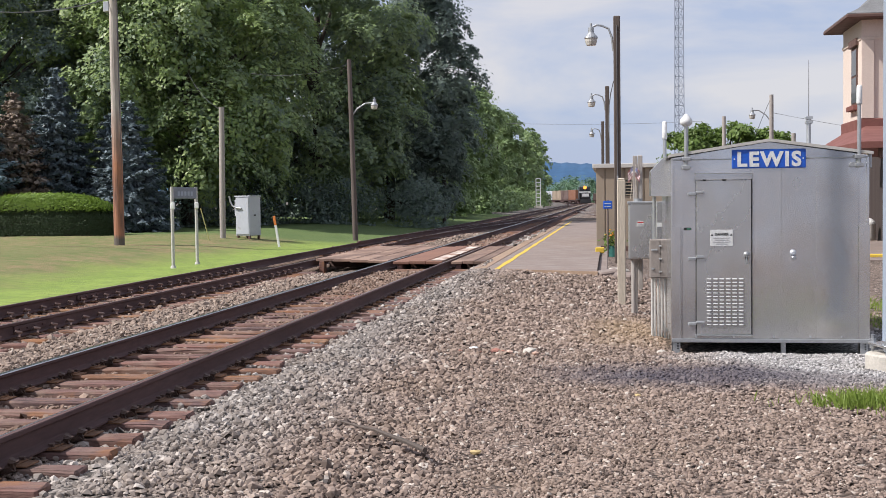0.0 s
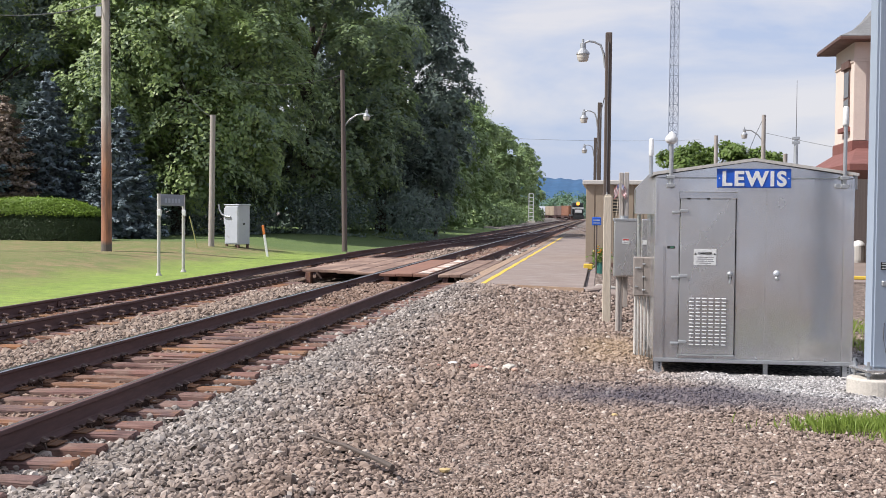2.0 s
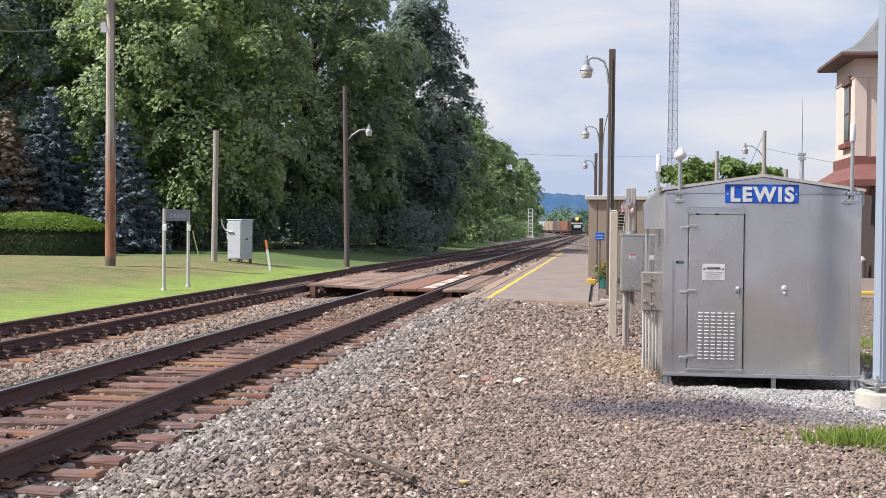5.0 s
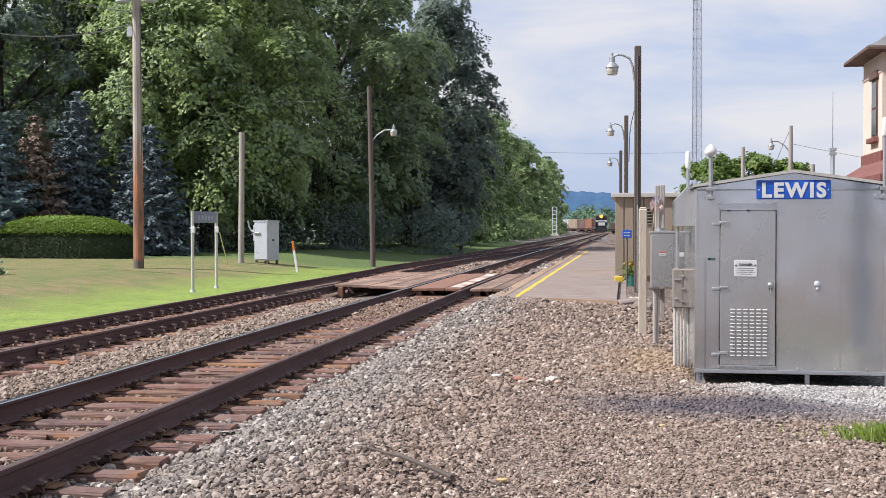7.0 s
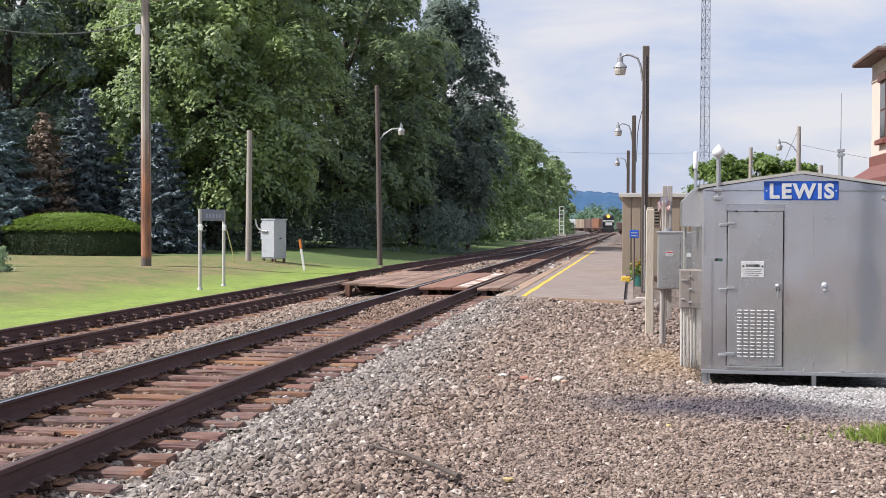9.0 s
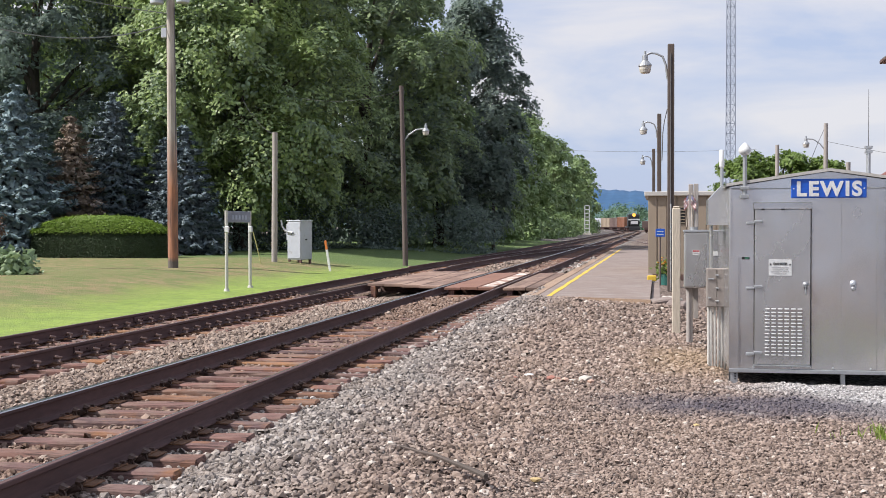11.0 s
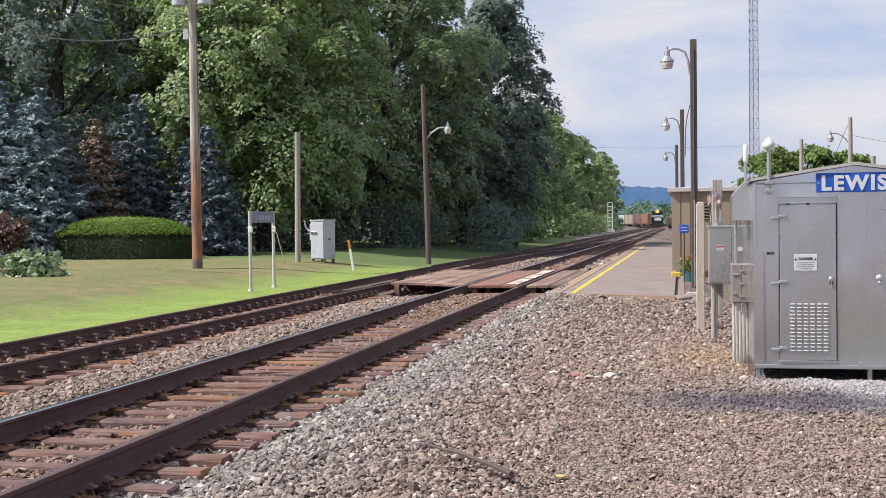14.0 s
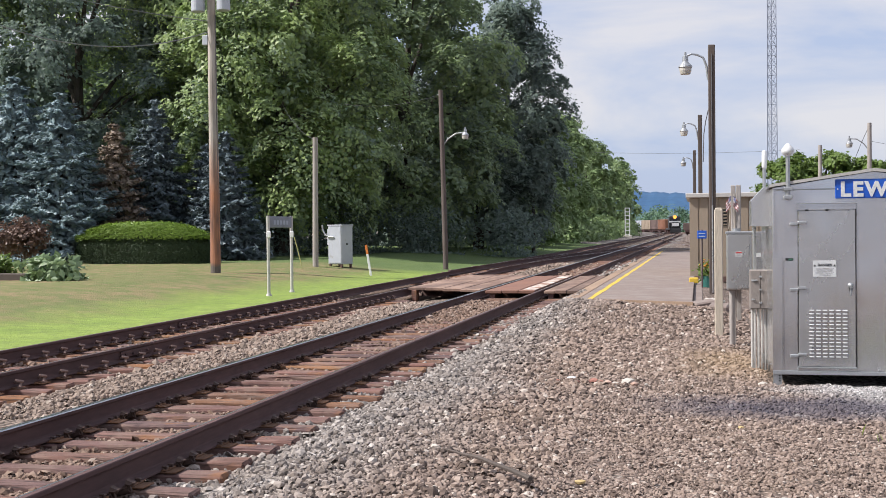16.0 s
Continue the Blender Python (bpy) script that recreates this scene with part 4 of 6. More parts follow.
# ---------- meter post with cabinets beside the house ----------
meter = root("electric_cabinet", "grey electrical cabinets on weathered posts beside the metal house", "electrical cabinet")
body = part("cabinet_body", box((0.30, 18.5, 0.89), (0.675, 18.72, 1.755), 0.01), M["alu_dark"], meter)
part("cabinet_lid", box((0.285, 18.48, 1.745), (0.69, 18.74, 1.785), 0.008), M["steel"], body)
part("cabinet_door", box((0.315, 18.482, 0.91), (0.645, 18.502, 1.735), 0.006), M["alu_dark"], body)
part("hinge_strip", box((0.648, 18.485, 0.93), (0.672, 18.50, 1.72), 0.004), M["steel"], body)
lab = part("warning_label", box((0.43, 18.474, 1.40), (0.535, 18.481, 1.475)), M["white"], body, "small white and red label")
part("label_bar", box((0.435, 18.472, 1.45), (0.53, 18.4745, 1.47)), surf("red_print", (0.5, 0.05, 0.05)), lab)
part("label_bar", box((0.445, 18.472, 1.415), (0.52, 18.4745, 1.432)), M["alu_dark"], lab)
part("meter_glass", rod((0.45, 18.6, 1.78), (0.45, 18.6, 1.83), 0.06, seg=16), M["steel"], body)
side = part("side_cabinet", box((0.715, 18.25, 1.10), (0.95, 18.45, 1.78), 0.01), M["alu_dark"], meter)
part("label_bar", box((0.73, 18.242, 1.395), (0.80, 18.249, 1.46)), M["white"], side, "white label")
part("label_bar", box((0.83, 18.242, 1.395), (0.845, 18.249, 1.46)), M["white"], side)
part("post", box((0.375, 18.74, -0.1), (0.445, 18.83, 2.50), 0.008), M["pole_grey"], meter, "weathered grey timber")
part("post", box((0.452, 18.74, 0.4), (0.525, 18.83, 2.505), 0.008), M["pole_grey"], meter, "weathered grey timber")
part("pipe", rod((0.38, 18.62, -0.05), (0.38, 18.62, 0.9), 0.04, seg=12), M["pole_grey"], meter)
part("plate", box((0.69, 18.62, 1.2), (0.715, 18.68, 2.0)), M["steel"], meter)
M["faded_red"], M["faded_navy"] = surf("faded_red_cloth", (0.50, 0.17, 0.17), bump=0), surf("faded_blue_cloth", (0.20, 0.20, 0.32), bump=0)
for k, x in enumerate((0.34, 0.425)):
    fl = root("small_flag", "small red, white and blue cloth flag on a stick", "flag", (x, 18.70, 1.98), group="small flags")
    part("stick", rod((0, 0, -0.15), (0.04 - k * 0.05, 0, 0.38), 0.005, seg=6), M["post_wood"], fl)
    cloth = bmesh.new()
    grid = [[cloth.verts.new(((0.035 - 0.05 * k + (-1 if k == 0 else 1) * i * 0.019), -0.01 + 0.012 * math.sin(i * 1.7 + j), 0.36 - j * 0.024 - i * 0.024)) for j in range(8)] for i in range(5)]
    stripes = [M["white"], M["faded_red"], M["faded_navy"]]
    for i in range(4):
        for j in range(7):
            fc = cloth.faces.new((grid[i][j], grid[i + 1][j], grid[i + 1][j + 1], grid[i][j + 1]))
            fc.material_index = 2 if (i < 2 and j < 3) else (1 if j % 2 == 0 else 0)
    part("cloth", cloth, stripes, fl)
guard = root("timber_post", "pale square timber guard post in the gravel", "post", (0.21, 20.3, 0))
part("shaft", box((-0.07, -0.07, -0.15), (0.07, 0.07, 2.15), 0.012), M["post_wood"], guard)
part("cap", box((-0.058, -0.058, 2.15), (0.058, 0.058, 2.18), 0.02), M["post_wood"], guard)

# ---------- blue-grey steel signal mast posts ----------
def mast_post(at, w, turn, label, tall):
    r = root("signal_bridge_post", label, "steel post", at, turn, "signal bridge posts")
    part("footing", lathe([(0.30, -0.12), (0.30, 0.15), (0.295, 0.16), (0.275, 0.172)], 32), M["concrete"], r, "round pale concrete footing")
    part("base_plate", box((-0.21, -0.21, 0.245), (0.21, 0.21, 0.275), 0.006), M["alu_dark"], r)
    for sx in (-1, 1):
        for sy in (-1, 1):
            bolt = part("anchor_bolt", rod((sx * 0.17, sy * 0.17, 0.14), (sx * 0.17, sy * 0.17, 0.35), 0.016, seg=8), M["steel"], r)
            part("nut", rod((sx * 0.17, sy * 0.17, 0.275), (sx * 0.17, sy * 0.17, 0.312), 0.032, seg=6), M["steel"], bolt)
            part("nut", rod((sx * 0.17, sy * 0.17, 0.205), (sx * 0.17, sy * 0.17, 0.243), 0.032, seg=6), M["steel"], bolt)
    part("column", box((-w, -w, 0.27), (w, w, tall), 0.022, seg=2), M["bluesteel"], r)
    part("cap", box((-w - 0.02, -w - 0.02, tall), (w + 0.02, w + 0.02, tall + 0.03)), M["bluesteel"], r)
    return r


p1 = mast_post((2.99, 12.95, 0.0), 0.104, 12, "blue-grey square steel signal post on a concrete footing", 9.0)
lb = part("label_plate", box((-0.03, -0.110, 1.30), (0.055, -0.105, 1.38)), M["black"], p1, "small black and white plate")
for k in range(3):
    part("text_bar", box((-0.022, -0.112, 1.365 - k * 0.026), (0.046, -0.1095, 1.375 - k * 0.026)), M["white"], lb)
part("conduit_clamp", box((-0.02, -0.13, 1.13), (0.03, -0.098, 1.19), 0.01), M["steel"], p1)
part("bracket_arm", box((0.0, -0.12, 1.145), (0.16, -0.10, 1.17), 0.004), M["bluesteel"], p1)
part("ground_wire", tube([(0.02, -0.102, 0.75), (0.01, -0.11, 0.6), (0.03, -0.13, 0.45), (0.04, -0.29, 0.28), (0.05, -0.37, 0.1), (0.04, -0.4, 0.0)], 0.005, 5), M["wire"], p1, "thin dark earth wire")
p2 = mast_post((5.12, 21.0, 0.0), 0.105, 10, "blue-grey square steel signal post beside a steel cabinet", 9.0)
bx = part("control_box", box((-0.12, -0.22, 0.42), (0.19, -0.106, 1.55), 0.01), M["bluesteel"], p2, "blue-grey control box on the post")
part("cable_pipe", rod((-0.17, -0.1, 0.0), (-0.17, -0.1, 3.2), 0.024, seg=8), M["bluesteel"], p2)
for z in (1.2, 1.85):
    part("pipe_strap", box((-0.2, -0.12, z), (0.16, -0.105, z + 0.03)), M["wire"], p2)
bol = root("pale_bollard", "pale pipe bollard beside the steel post", "bollard", (5.52, 21.3, 0))
part("pipe", rod((0, 0, -0.1), (0, 0, 2.2), 0.06, seg=14), M["pvc"], bol)


# ---------- platform shelter building ----------
shelter = root("equipment_building", "low tan building with vertical siding and flat roof", "building")
BX0, BX1, BY0, BY1 = -0.40, 3.6, 38.5, 45.0
part("wall", box((BX0 + 0.03, BY0 + 0.03, 0.15), (BX1 - 0.03, BY1 - 0.03, 2.80)), M["tan"], shelter)
k, x = 0, BX0
while x < BX1 - 0.2:
    part("siding_board", box((x, BY0, 0.2), (x + 0.27, BY0 + 0.028, 2.8), 0.008), M["tan"], shelter)
    x += 0.31
y = BY0 + 0.03
while y < BY1 - 0.2:
    part("siding_board", box((BX0, y, 0.2), (BX0 + 0.028, y + 0.27, 2.8), 0.008), M["tan"], shelter)
    y += 0.31
part("roof", box((BX0 - 0.12, BY0 - 0.12, 2.80), (BX1 + 0.1, BY1 + 0.1, 2.94), 0.015), M["fascia"], shelter, "pale flat roof edge")
vent = part("vent", box((0.46, BY0 - 0.02, 1.9), (0.76, BY0 + 0.0, 2.42)), M["black"], shelter, "dark louvred vent")
for k in range(5):
    part("slat", box((0.45, BY0 - 0.035, 1.92 + k * 0.1), (0.77, BY0 - 0.018, 1.955 + k * 0.1), 0.004), M["tan"], vent)
part("skirt_board", box((BX0 - 0.01, BY0 - 0.02, 0.1), (BX1, BY0 - 0.001, 0.28), 0.005), M["brown_trim"], shelter)

# blue sign on a thin pole, planter, yellow block
bs = root("platform_sign", "small blue platform sign on a thin wooden pole", "sign", (-0.03, 33.0, 0.16))
part("pole", rod((0, 0.02, -0.1), (0, 0.02, 1.62), 0.022, seg=8), M["pole_brown"], bs)
pan = part("panel", box((-0.125, -0.015, 1.38), (0.125, 0.01, 1.60), 0.01), M["blue"], bs, "blue panel with pale lines")
for k in range(2):
    part("text_bar", box((-0.09, -0.019, 1.43 + k * 0.08), (0.09, -0.016, 1.455 + k * 0.08)), M["cabinet"], pan)
pot = root("planter", "green tub with yellow and orange flowers beside the platform", "planter", (0.12, 33.6, 0.16))
part("tub", lathe([(0.15, -0.02), (0.19, 0.3), (0.2, 0.33), (0.17, 0.33), (0.16, 0.28)], 18), surf("teal_plastic", (0.05, 0.20, 0.17), rough=0.5), pot)
r = np.random.default_rng(8)
c = r.normal(0, 1, (260, 3)) * (0.13, 0.13, 0.13) + (0, 0, 0.46)
fo = new("foliage", leaf_mesh("foliage", c, c * 0 + (0, 0, 1), 0.09, M["leaf_light"], r))
fo.parent = pot
petal = surf("yellow_petals", (0.75, 0.40, 0.03), (0.7, 0.2, 0.03), bump=0)
for k in range(26):
    p0 = Vector((r.normal(0, 0.11), r.normal(-0.05, 0.09), 0.58 + r.normal(0, 0.10)))
    part("flower", lathe([(0.008, -0.01), (0.035, 0.012), (0.03, 0.02), (0.01, 0.016)], 6, p0), petal, pot)
yb = root("step_block", "yellow step block at the building corner", "step", (-0.26, 34.2, 0.2))
part("block", box((-0.13, -0.12, 0.06), (0.13, 0.12, 0.22), 0.02), M["yellow"], yb)
part("foot", box((-0.10, -0.1, -0.02), (0.10, 0.1, 0.07), 0.01), M["alu_dark"], yb)


# ---------- lamp poles ----------
def bell_lamp(parent, tip, s=1.0):
    """A gooseneck lamp head hanging at tip."""
    head = part("lamp_head", lathe([(0.04 * s, 0.34 * s), (0.07 * s, 0.32 * s), (0.075 * s, 0.19 * s), (0.10 * s, 0.16 * s), (0.165 * s, 0.09 * s), (0.175 * s, 0.05 * s), (0.16 * s, 0.04 * s)], 16, tip), M["steel"], parent, "grey metal lamp hood")
    part("lens", lathe([(0.155 * s, 0.045 * s), (0.15 * s, -0.03 * s), (0.125 * s, -0.12 * s), (0.11 * s, -0.13 * s)], 16, tip), surf("frosted_lens", (0.62, 0.58, 0.52), rough=0.35, bump=0), head, "frosted lens")
    part("finial", rod((tip[0], tip[1], tip[2] + 0.33 * s), (tip[0], tip[1], tip[2] + 0.43 * s), 0.03 * s, seg=8), M["steel"], head)


def yard_lamp(label, x, y, tall, w, arm, drop, material, square=True, base=0.2):
    r = root("street_lamp", label, "lamp post", (x, y, base), 0, "platform lamps")
    tall -= base
    if square:
        part("pole", box((-w, -w, -0.3), (w, w, tall), 0.02), material, r, "dark timber pole")
    else:
        part("pole", rod((0, 0, -0.3), (0, 0, tall), w * 1.2, w * 0.8, 12), material, r)
    part("arm", tube([(-w, 0, tall - drop - 0.55), (-w - 0.04, 0, tall - drop - 0.2), (-w - 0.12, 0, tall - drop + 0.02), (-w - 0.28, 0, tall - drop + 0.10), (-w - arm * 0.75, 0, tall - drop + 0.12), (-w - arm, 0, tall - drop + 0.06)], 0.028, 8), M["steel"], r, "bent steel gooseneck arm")
    bell_lamp(r, (-w - arm, 0, tall - drop - 0.26), 1.0)
    return r


l1 = yard_lamp("tall dark square timber lamp post with a gooseneck lamp", 0.225, 30.4, 6.44, 0.085, 0.56, 0.33, M["pole_dark"])
part("conduit", rod((0.0, -0.1, 0.0), (0.0, -0.1, 2.2), 0.02, seg=8), M["alu_dark"], l1)
part("cable", tube([(0.0, -0.095, 2.2), (0.0, -0.095, 6.0)], 0.012, 6), M["wire"], l1)
part("cable", tube([(-0.09, 0, 4.6), (-0.16, 0, 4.3), (-0.2, 0, 4.0), (-0.22, 0, 3.3)], 0.012, 6), M["wire"], l1)
yard_lamp("dark timber lamp post behind the tan building", -0.04, 49.5, 6.46, 0.085, 0.56, 0.45, M["pole_dark"])
yard_lamp("distant dark timber lamp post by the platform", -0.34, 72.0, 6.45, 0.09, 0.56, 0.55, M["pole_dark"])


# ---------- poles, sign and cabinet on the lawn ----------
def wood_pole(label, foot, top, r0, r1, material, name="utility_pole"):
    ob = root(name, label, "utility pole", foot, group="wooden poles")
    d = Vector(top) - Vector(foot)
    part("shaft", tube([Vector((0, 0, -0.4)), d * 0.25, d * 0.5, d * 0.75, d], [r0, r0 * 0.95 + r1 * 0.05, (r0 + r1) / 2, r0 * 0.25 + r1 * 0.75, r1], 14), material, ob)
    return ob


m, n, l, b = nodes("old_utility_pole")
a = ramp(n, l, grain(n, l, 5.0, 6, (1, 1, 0.12)), ((0.36, (0, 0, 0)), (0.62, (1, 1, 1))))
greyish = mixed(n, l, a, (0.46, 0.41, 0.36), (0.28, 0.24, 0.21))
reddish = mixed(n, l, a, (0.40, 0.175, 0.095), (0.15, 0.082, 0.062))
reddish = mixed(n, l, across(n, l, 2, 0.62, 0.78, 0.25, 3.0), (0.11, 0.095, 0.08), reddish)
l.new(mixed(n, l, across(n, l, 2, 3.2, 5.5, 1.5, 1.0), reddish, greyish), b.inputs["Base Color"])
b.inputs["Roughness"].default_value = 0.85
bp = n.new("ShaderNodeBump")
bp.inputs["Strength"].default_value, bp.inputs["Distance"].default_value = 0.6, 0.01
l.new(grain(n, l, 40, 3, (1, 1, 0.1)), bp.inputs["Height"])
l.new(bp.outputs[0], b.inputs["Normal"])
M["pole_old"] = m
gz0 = ground_z(-16.95, 39) + 0.13
up = wood_pole("tall weathered utility pole carrying transformers, reddish at its foot", (-16.86, 39.0, gz0), (-16.9, 39.0, 10.9), 0.18, 0.135, M["pole_old"])
part("crossarm", box((-0.75, -0.07, 9.55), (0.75, 0.05, 9.65), 0.01), M["pole_grey"], up)
for s in (-1, 1):
    can = part("transformer", lathe([(0.22, 0), (0.235, 0.02), (0.235, 0.78), (0.245, 0.8), (0.2, 0.86)], 18, (s * 0.48 - 0.02, -0.1, 9.13)), M["cabinet"], up, "grey transformer can")
    part("bushing", rod((s * 0.48 - 0.02, -0.1, 9.95), (s * 0.48 - 0.02, -0.1, 10.25), 0.04, seg=8), M["fascia"], can)
part("meter_box", box((-0.36, -0.1, 7.95), (-0.15, 0.1, 8.3), 0.02), M["cabinet"], up, "small grey box")
part("riser", rod((0.15, -0.05, 0.3), (0.13, -0.05, 9.0), 0.014, seg=6), M["wire"], up)

wood_pole("plain wooden pole that carries the service cables", (-23.2, 32.5, ground_z(-23.2, 32.5)), (-23.2, 32.5, 10.6), 0.16, 0.12, M["pole_grey"])
gz1 = ground_z(-15.1, 45)
pl = wood_pole("short grey weathered pole beside the signal cabinet", (-15.15, 45.0, gz1), (-15.1, 45.0, 5.6), 0.12, 0.105, M["pole_grey"])
part("riser", rod((0.115, 0, 0.3), (0.125, 0, 3.6), 0.015, seg=6), M["alu_dark"], pl)
pm = wood_pole("brown lamp pole with a curved arm at the lawn's edge", (-11.0, 50.6, ground_z(-11.0, 50.6)), (-11.17, 50.6, 8.0), 0.12, 0.095, M["pole_brown"], "street_lamp")
part("arm", tube([(-0.1, 0, 5.45), (0.15, 0, 5.75), (0.5, 0, 5.98), (0.95, 0, 6.02)], 0.035, 8), M["steel"], pm, "pale curved arm")
bell_lamp(pm, (0.92, 0, 5.85), 0.95)
dp = wood_pole("dark pole under the maples", (-11.86, 85.0, ground_z(-11.86, 85)), (-11.84, 85.0, 6.5), 0.14, 0.12, M["pole_dark"])

cabx, caby = -14.47, 46.2
sc = root("signal_cabinet", "pale grey steel signal cabinet standing on short legs on the lawn", "signal cabinet", (cabx, caby, ground_z(cabx, caby)), -24)
part("body", box((-0.37, -0.34, 0.14), (0.37, 0.34, 1.72), 0.015), M["cabinet"], sc)
part("door", box((-0.335, -0.362, 0.19), (0.335, -0.34, 1.66), 0.008), M["cabinet"], sc)
part("lid", box((-0.40, -0.37, 1.70), (0.40, 0.37, 1.75), 0.012), M["cabinet"], sc)
part("handle", box((0.37, -0.08, 0.93), (0.395, 0.02, 0.99), 0.006), M["black"], sc)
for sx in (-1, 1):
    for sy in (-1, 1):
        part("leg", box((sx * 0.3 - 0.04, sy * 0.28 - 0.04, -0.1), (sx * 0.3 + 0.04, sy * 0.28 + 0.04, 0.15)), M["brown_trim"], sc)
part("side_box", box((-0.60, -0.14, 0.92), (-0.372, 0.16, 1.58), 0.012), M["cabinet"], sc, "grey side box")
part("hose", tube([(-0.55, -0.5, 1.75), (-0.52, -0.48, 1.52), (-0.42, -0.45, 1.34), (-0.25, -0.42, 1.26), (-0.02, -0.40, 1.24)], 0.035, 8), M["steel"], sc, "bent grey cable hose")
stake = root("marker_stake", "leaning white marker stake with an orange top", "marker", (-12.28, 43.0, ground_z(-12.28, 43)))
part("rod", box((-0.045, -0.02, -0.2), (0.045, 0.02, 0.85), 0.008), M["white"], stake)
part("top", box((-0.046, -0.021, 0.85), (0.046, 0.021, 1.2), 0.01), surf("orange_marker", (0.75, 0.22, 0.04), rough=0.6), stake, "orange top")
stake.rotation_euler = (0, radians(-9), 0)

sg = root("station_sign", "grey sign board seen obliquely between two pale steel posts", "sign", (-11.48, 30.0, ground_z(-11.48, 30)))
SGZ = 2.28 - ground_z(-11.48, 30)
for y in (0.0, 1.85):
    ps = part("post", rod((0, y, -0.2), (0, y, SGZ), 0.045, seg=12), M["pvc"], sg, "pale steel post")
    part("foot_collar", rod((0, y, 0.0), (0, y, 0.09), 0.09, 0.06, seg=12), M["pvc"], ps)
    fl = part("clamp_plate", box((-0.02, y - 0.1, SGZ - 0.60), (0.10, y - 0.04, SGZ - 0.42), 0.02), M["white"], ps, "pale clamp plate")
pnl = part("board", box((-0.03, 0.04, SGZ - 0.32), (0.03, 1.81, SGZ - 0.01), 0.01), surf("blue_grey_board", (0.22, 0.25, 0.29), (0.18, 0.20, 0.24), 0.5), sg, "blue-grey board")
for k in range(5):
    part("text_bar", box((0.03, 0.35 + k * 0.25, SGZ - 0.24), (0.034, 0.50 + k * 0.25, SGZ - 0.12)), M["bluesteel"], pnl)
M["guard"] = surf("faded_yellow_green_plastic", (0.46, 0.44, 0.16), (0.38, 0.37, 0.14), 0.6)
guy = root("guy_wire_guard", "leaning yellow guy wire guard beside the sign", "cable guard", (-15.0, 43.0, ground_z(-15.0, 43)))
part("guard", tube([(0.0, 0, -0.05), (-0.16, 0, 0.6), (-0.33, 0, 1.24)], 0.018, 6), M["guard"], guy)

# far signal mast
sm = root("signal_mast", "far white lattice signal mast with a ladder", "signal mast", (-12.7, 215.0, 0.1))
for s in (-1, 1):
    part("upright", box((s * 0.4 - 0.07, -0.07, 0), (s * 0.4 + 0.07, 0.07, 5.3)), M["white"], sm)
for k in range(8):
    part("rung", box((-0.4, -0.05, 0.5 + k * 0.68), (0.4, 0.05, 0.64 + k * 0.68)), M["white"], sm)
part("foot", box((-0.8, -0.5, -0.2), (0.8, 0.5, 0.4), 0.05), M["concrete"], sm)


# ---------- cables ----------
def cable(label, a, b, sag, r=0.02, look_of="wire"):
    a, b = Vector(a), Vector(b)
    pts = [a.lerp(b, k / 16) - Vector((0, 0, sag * 4 * (k / 16) * (1 - k / 16))) for k in range(17)]
    tagged(part("overhead_cable", tube(pts, r, 5), M[look_of]), label, "cable")


cable("sagging grey service cable from the utility pole", (-16.95, 39.0, 8.95), (-23.2, 32.6, 9.2), 0.95, 0.02, "cable")
cable("upper service cable from the utility pole", (-16.9, 39.0, 9.3), (-23.2, 32.6, 10.4), 0.25, 0.016, "cable")
cable("thin cable to the short grey pole", (-15.1, 45.0, 5.5), (-20.5, 56.0, 8.3), 0.3, 0.008)
cable("thin cable to the lamp pole on the lawn", (-11.17, 50.6, 7.8), (-20.0, 58.0, 9.0), 0.6, 0.008)
cable("thin line across the sky behind the platform", (-26.0, 150.0, 12.4), (12.0, 150.0, 11.2), 0.6, 0.02, "cable")
cable("thin line behind the yard", (7.3, 55.0, 5.6), (26.0, 58.0, 3.6), 0.5, 0.009, "cable")

# ---------- yard behind the house ----------
yp = wood_pole("thin wooden yard pole with a bell lamp", (7.3, 55.0, 0), (7.3, 55.0, 6.4), 0.12, 0.09, M["pole_grey"], "street_lamp")
part("arm", tube([(0, 0, 5.15), (-0.25, 0, 5.5), (-0.55, 0, 5.7), (-0.85, 0, 5.72)], 0.025, 6), M["steel"], yp)
bell_lamp(yp, (-0.85, 0, 5.45), 0.9)
part("guy", tube([(0, 0, 6.3), (-0.35, 0, 5.5), (-0.7, 0, 4.6)], 0.012, 5), M["wire"], yp)
wood_pole("short grey pole rising behind the yard bushes", (5.25, 55.5, 0), (5.25, 55.5, 5.5), 0.10, 0.085, M["pole_grey"])
wood_pole("grey pole stub beyond the metal house", (8.42, 56.0, 0), (8.42, 56.0, 4.7), 0.1, 0.1, M["pole_grey"])
M["tower_steel"] = surf("dull_blue_grey_steel", (0.31, 0.34, 0.41), (0.26, 0.29, 0.36), 0.7, 0.1, s1=0.5, s2=5, bump=0)
tower = root("lattice_tower", "tall thin steel lattice radio tower beyond the yard", "radio tower", (8.75, 150.0, 0.0))
legs = [(0.72 * math.cos(a), 0.72 * math.sin(a)) for a in (radians(90), radians(210), radians(330))]
for lx2, ly2 in legs:
    part("leg", rod((lx2, ly2, 0), (lx2 * 0.7, ly2 * 0.7, 46), 0.06, seg=6), M["tower_steel"], tower)
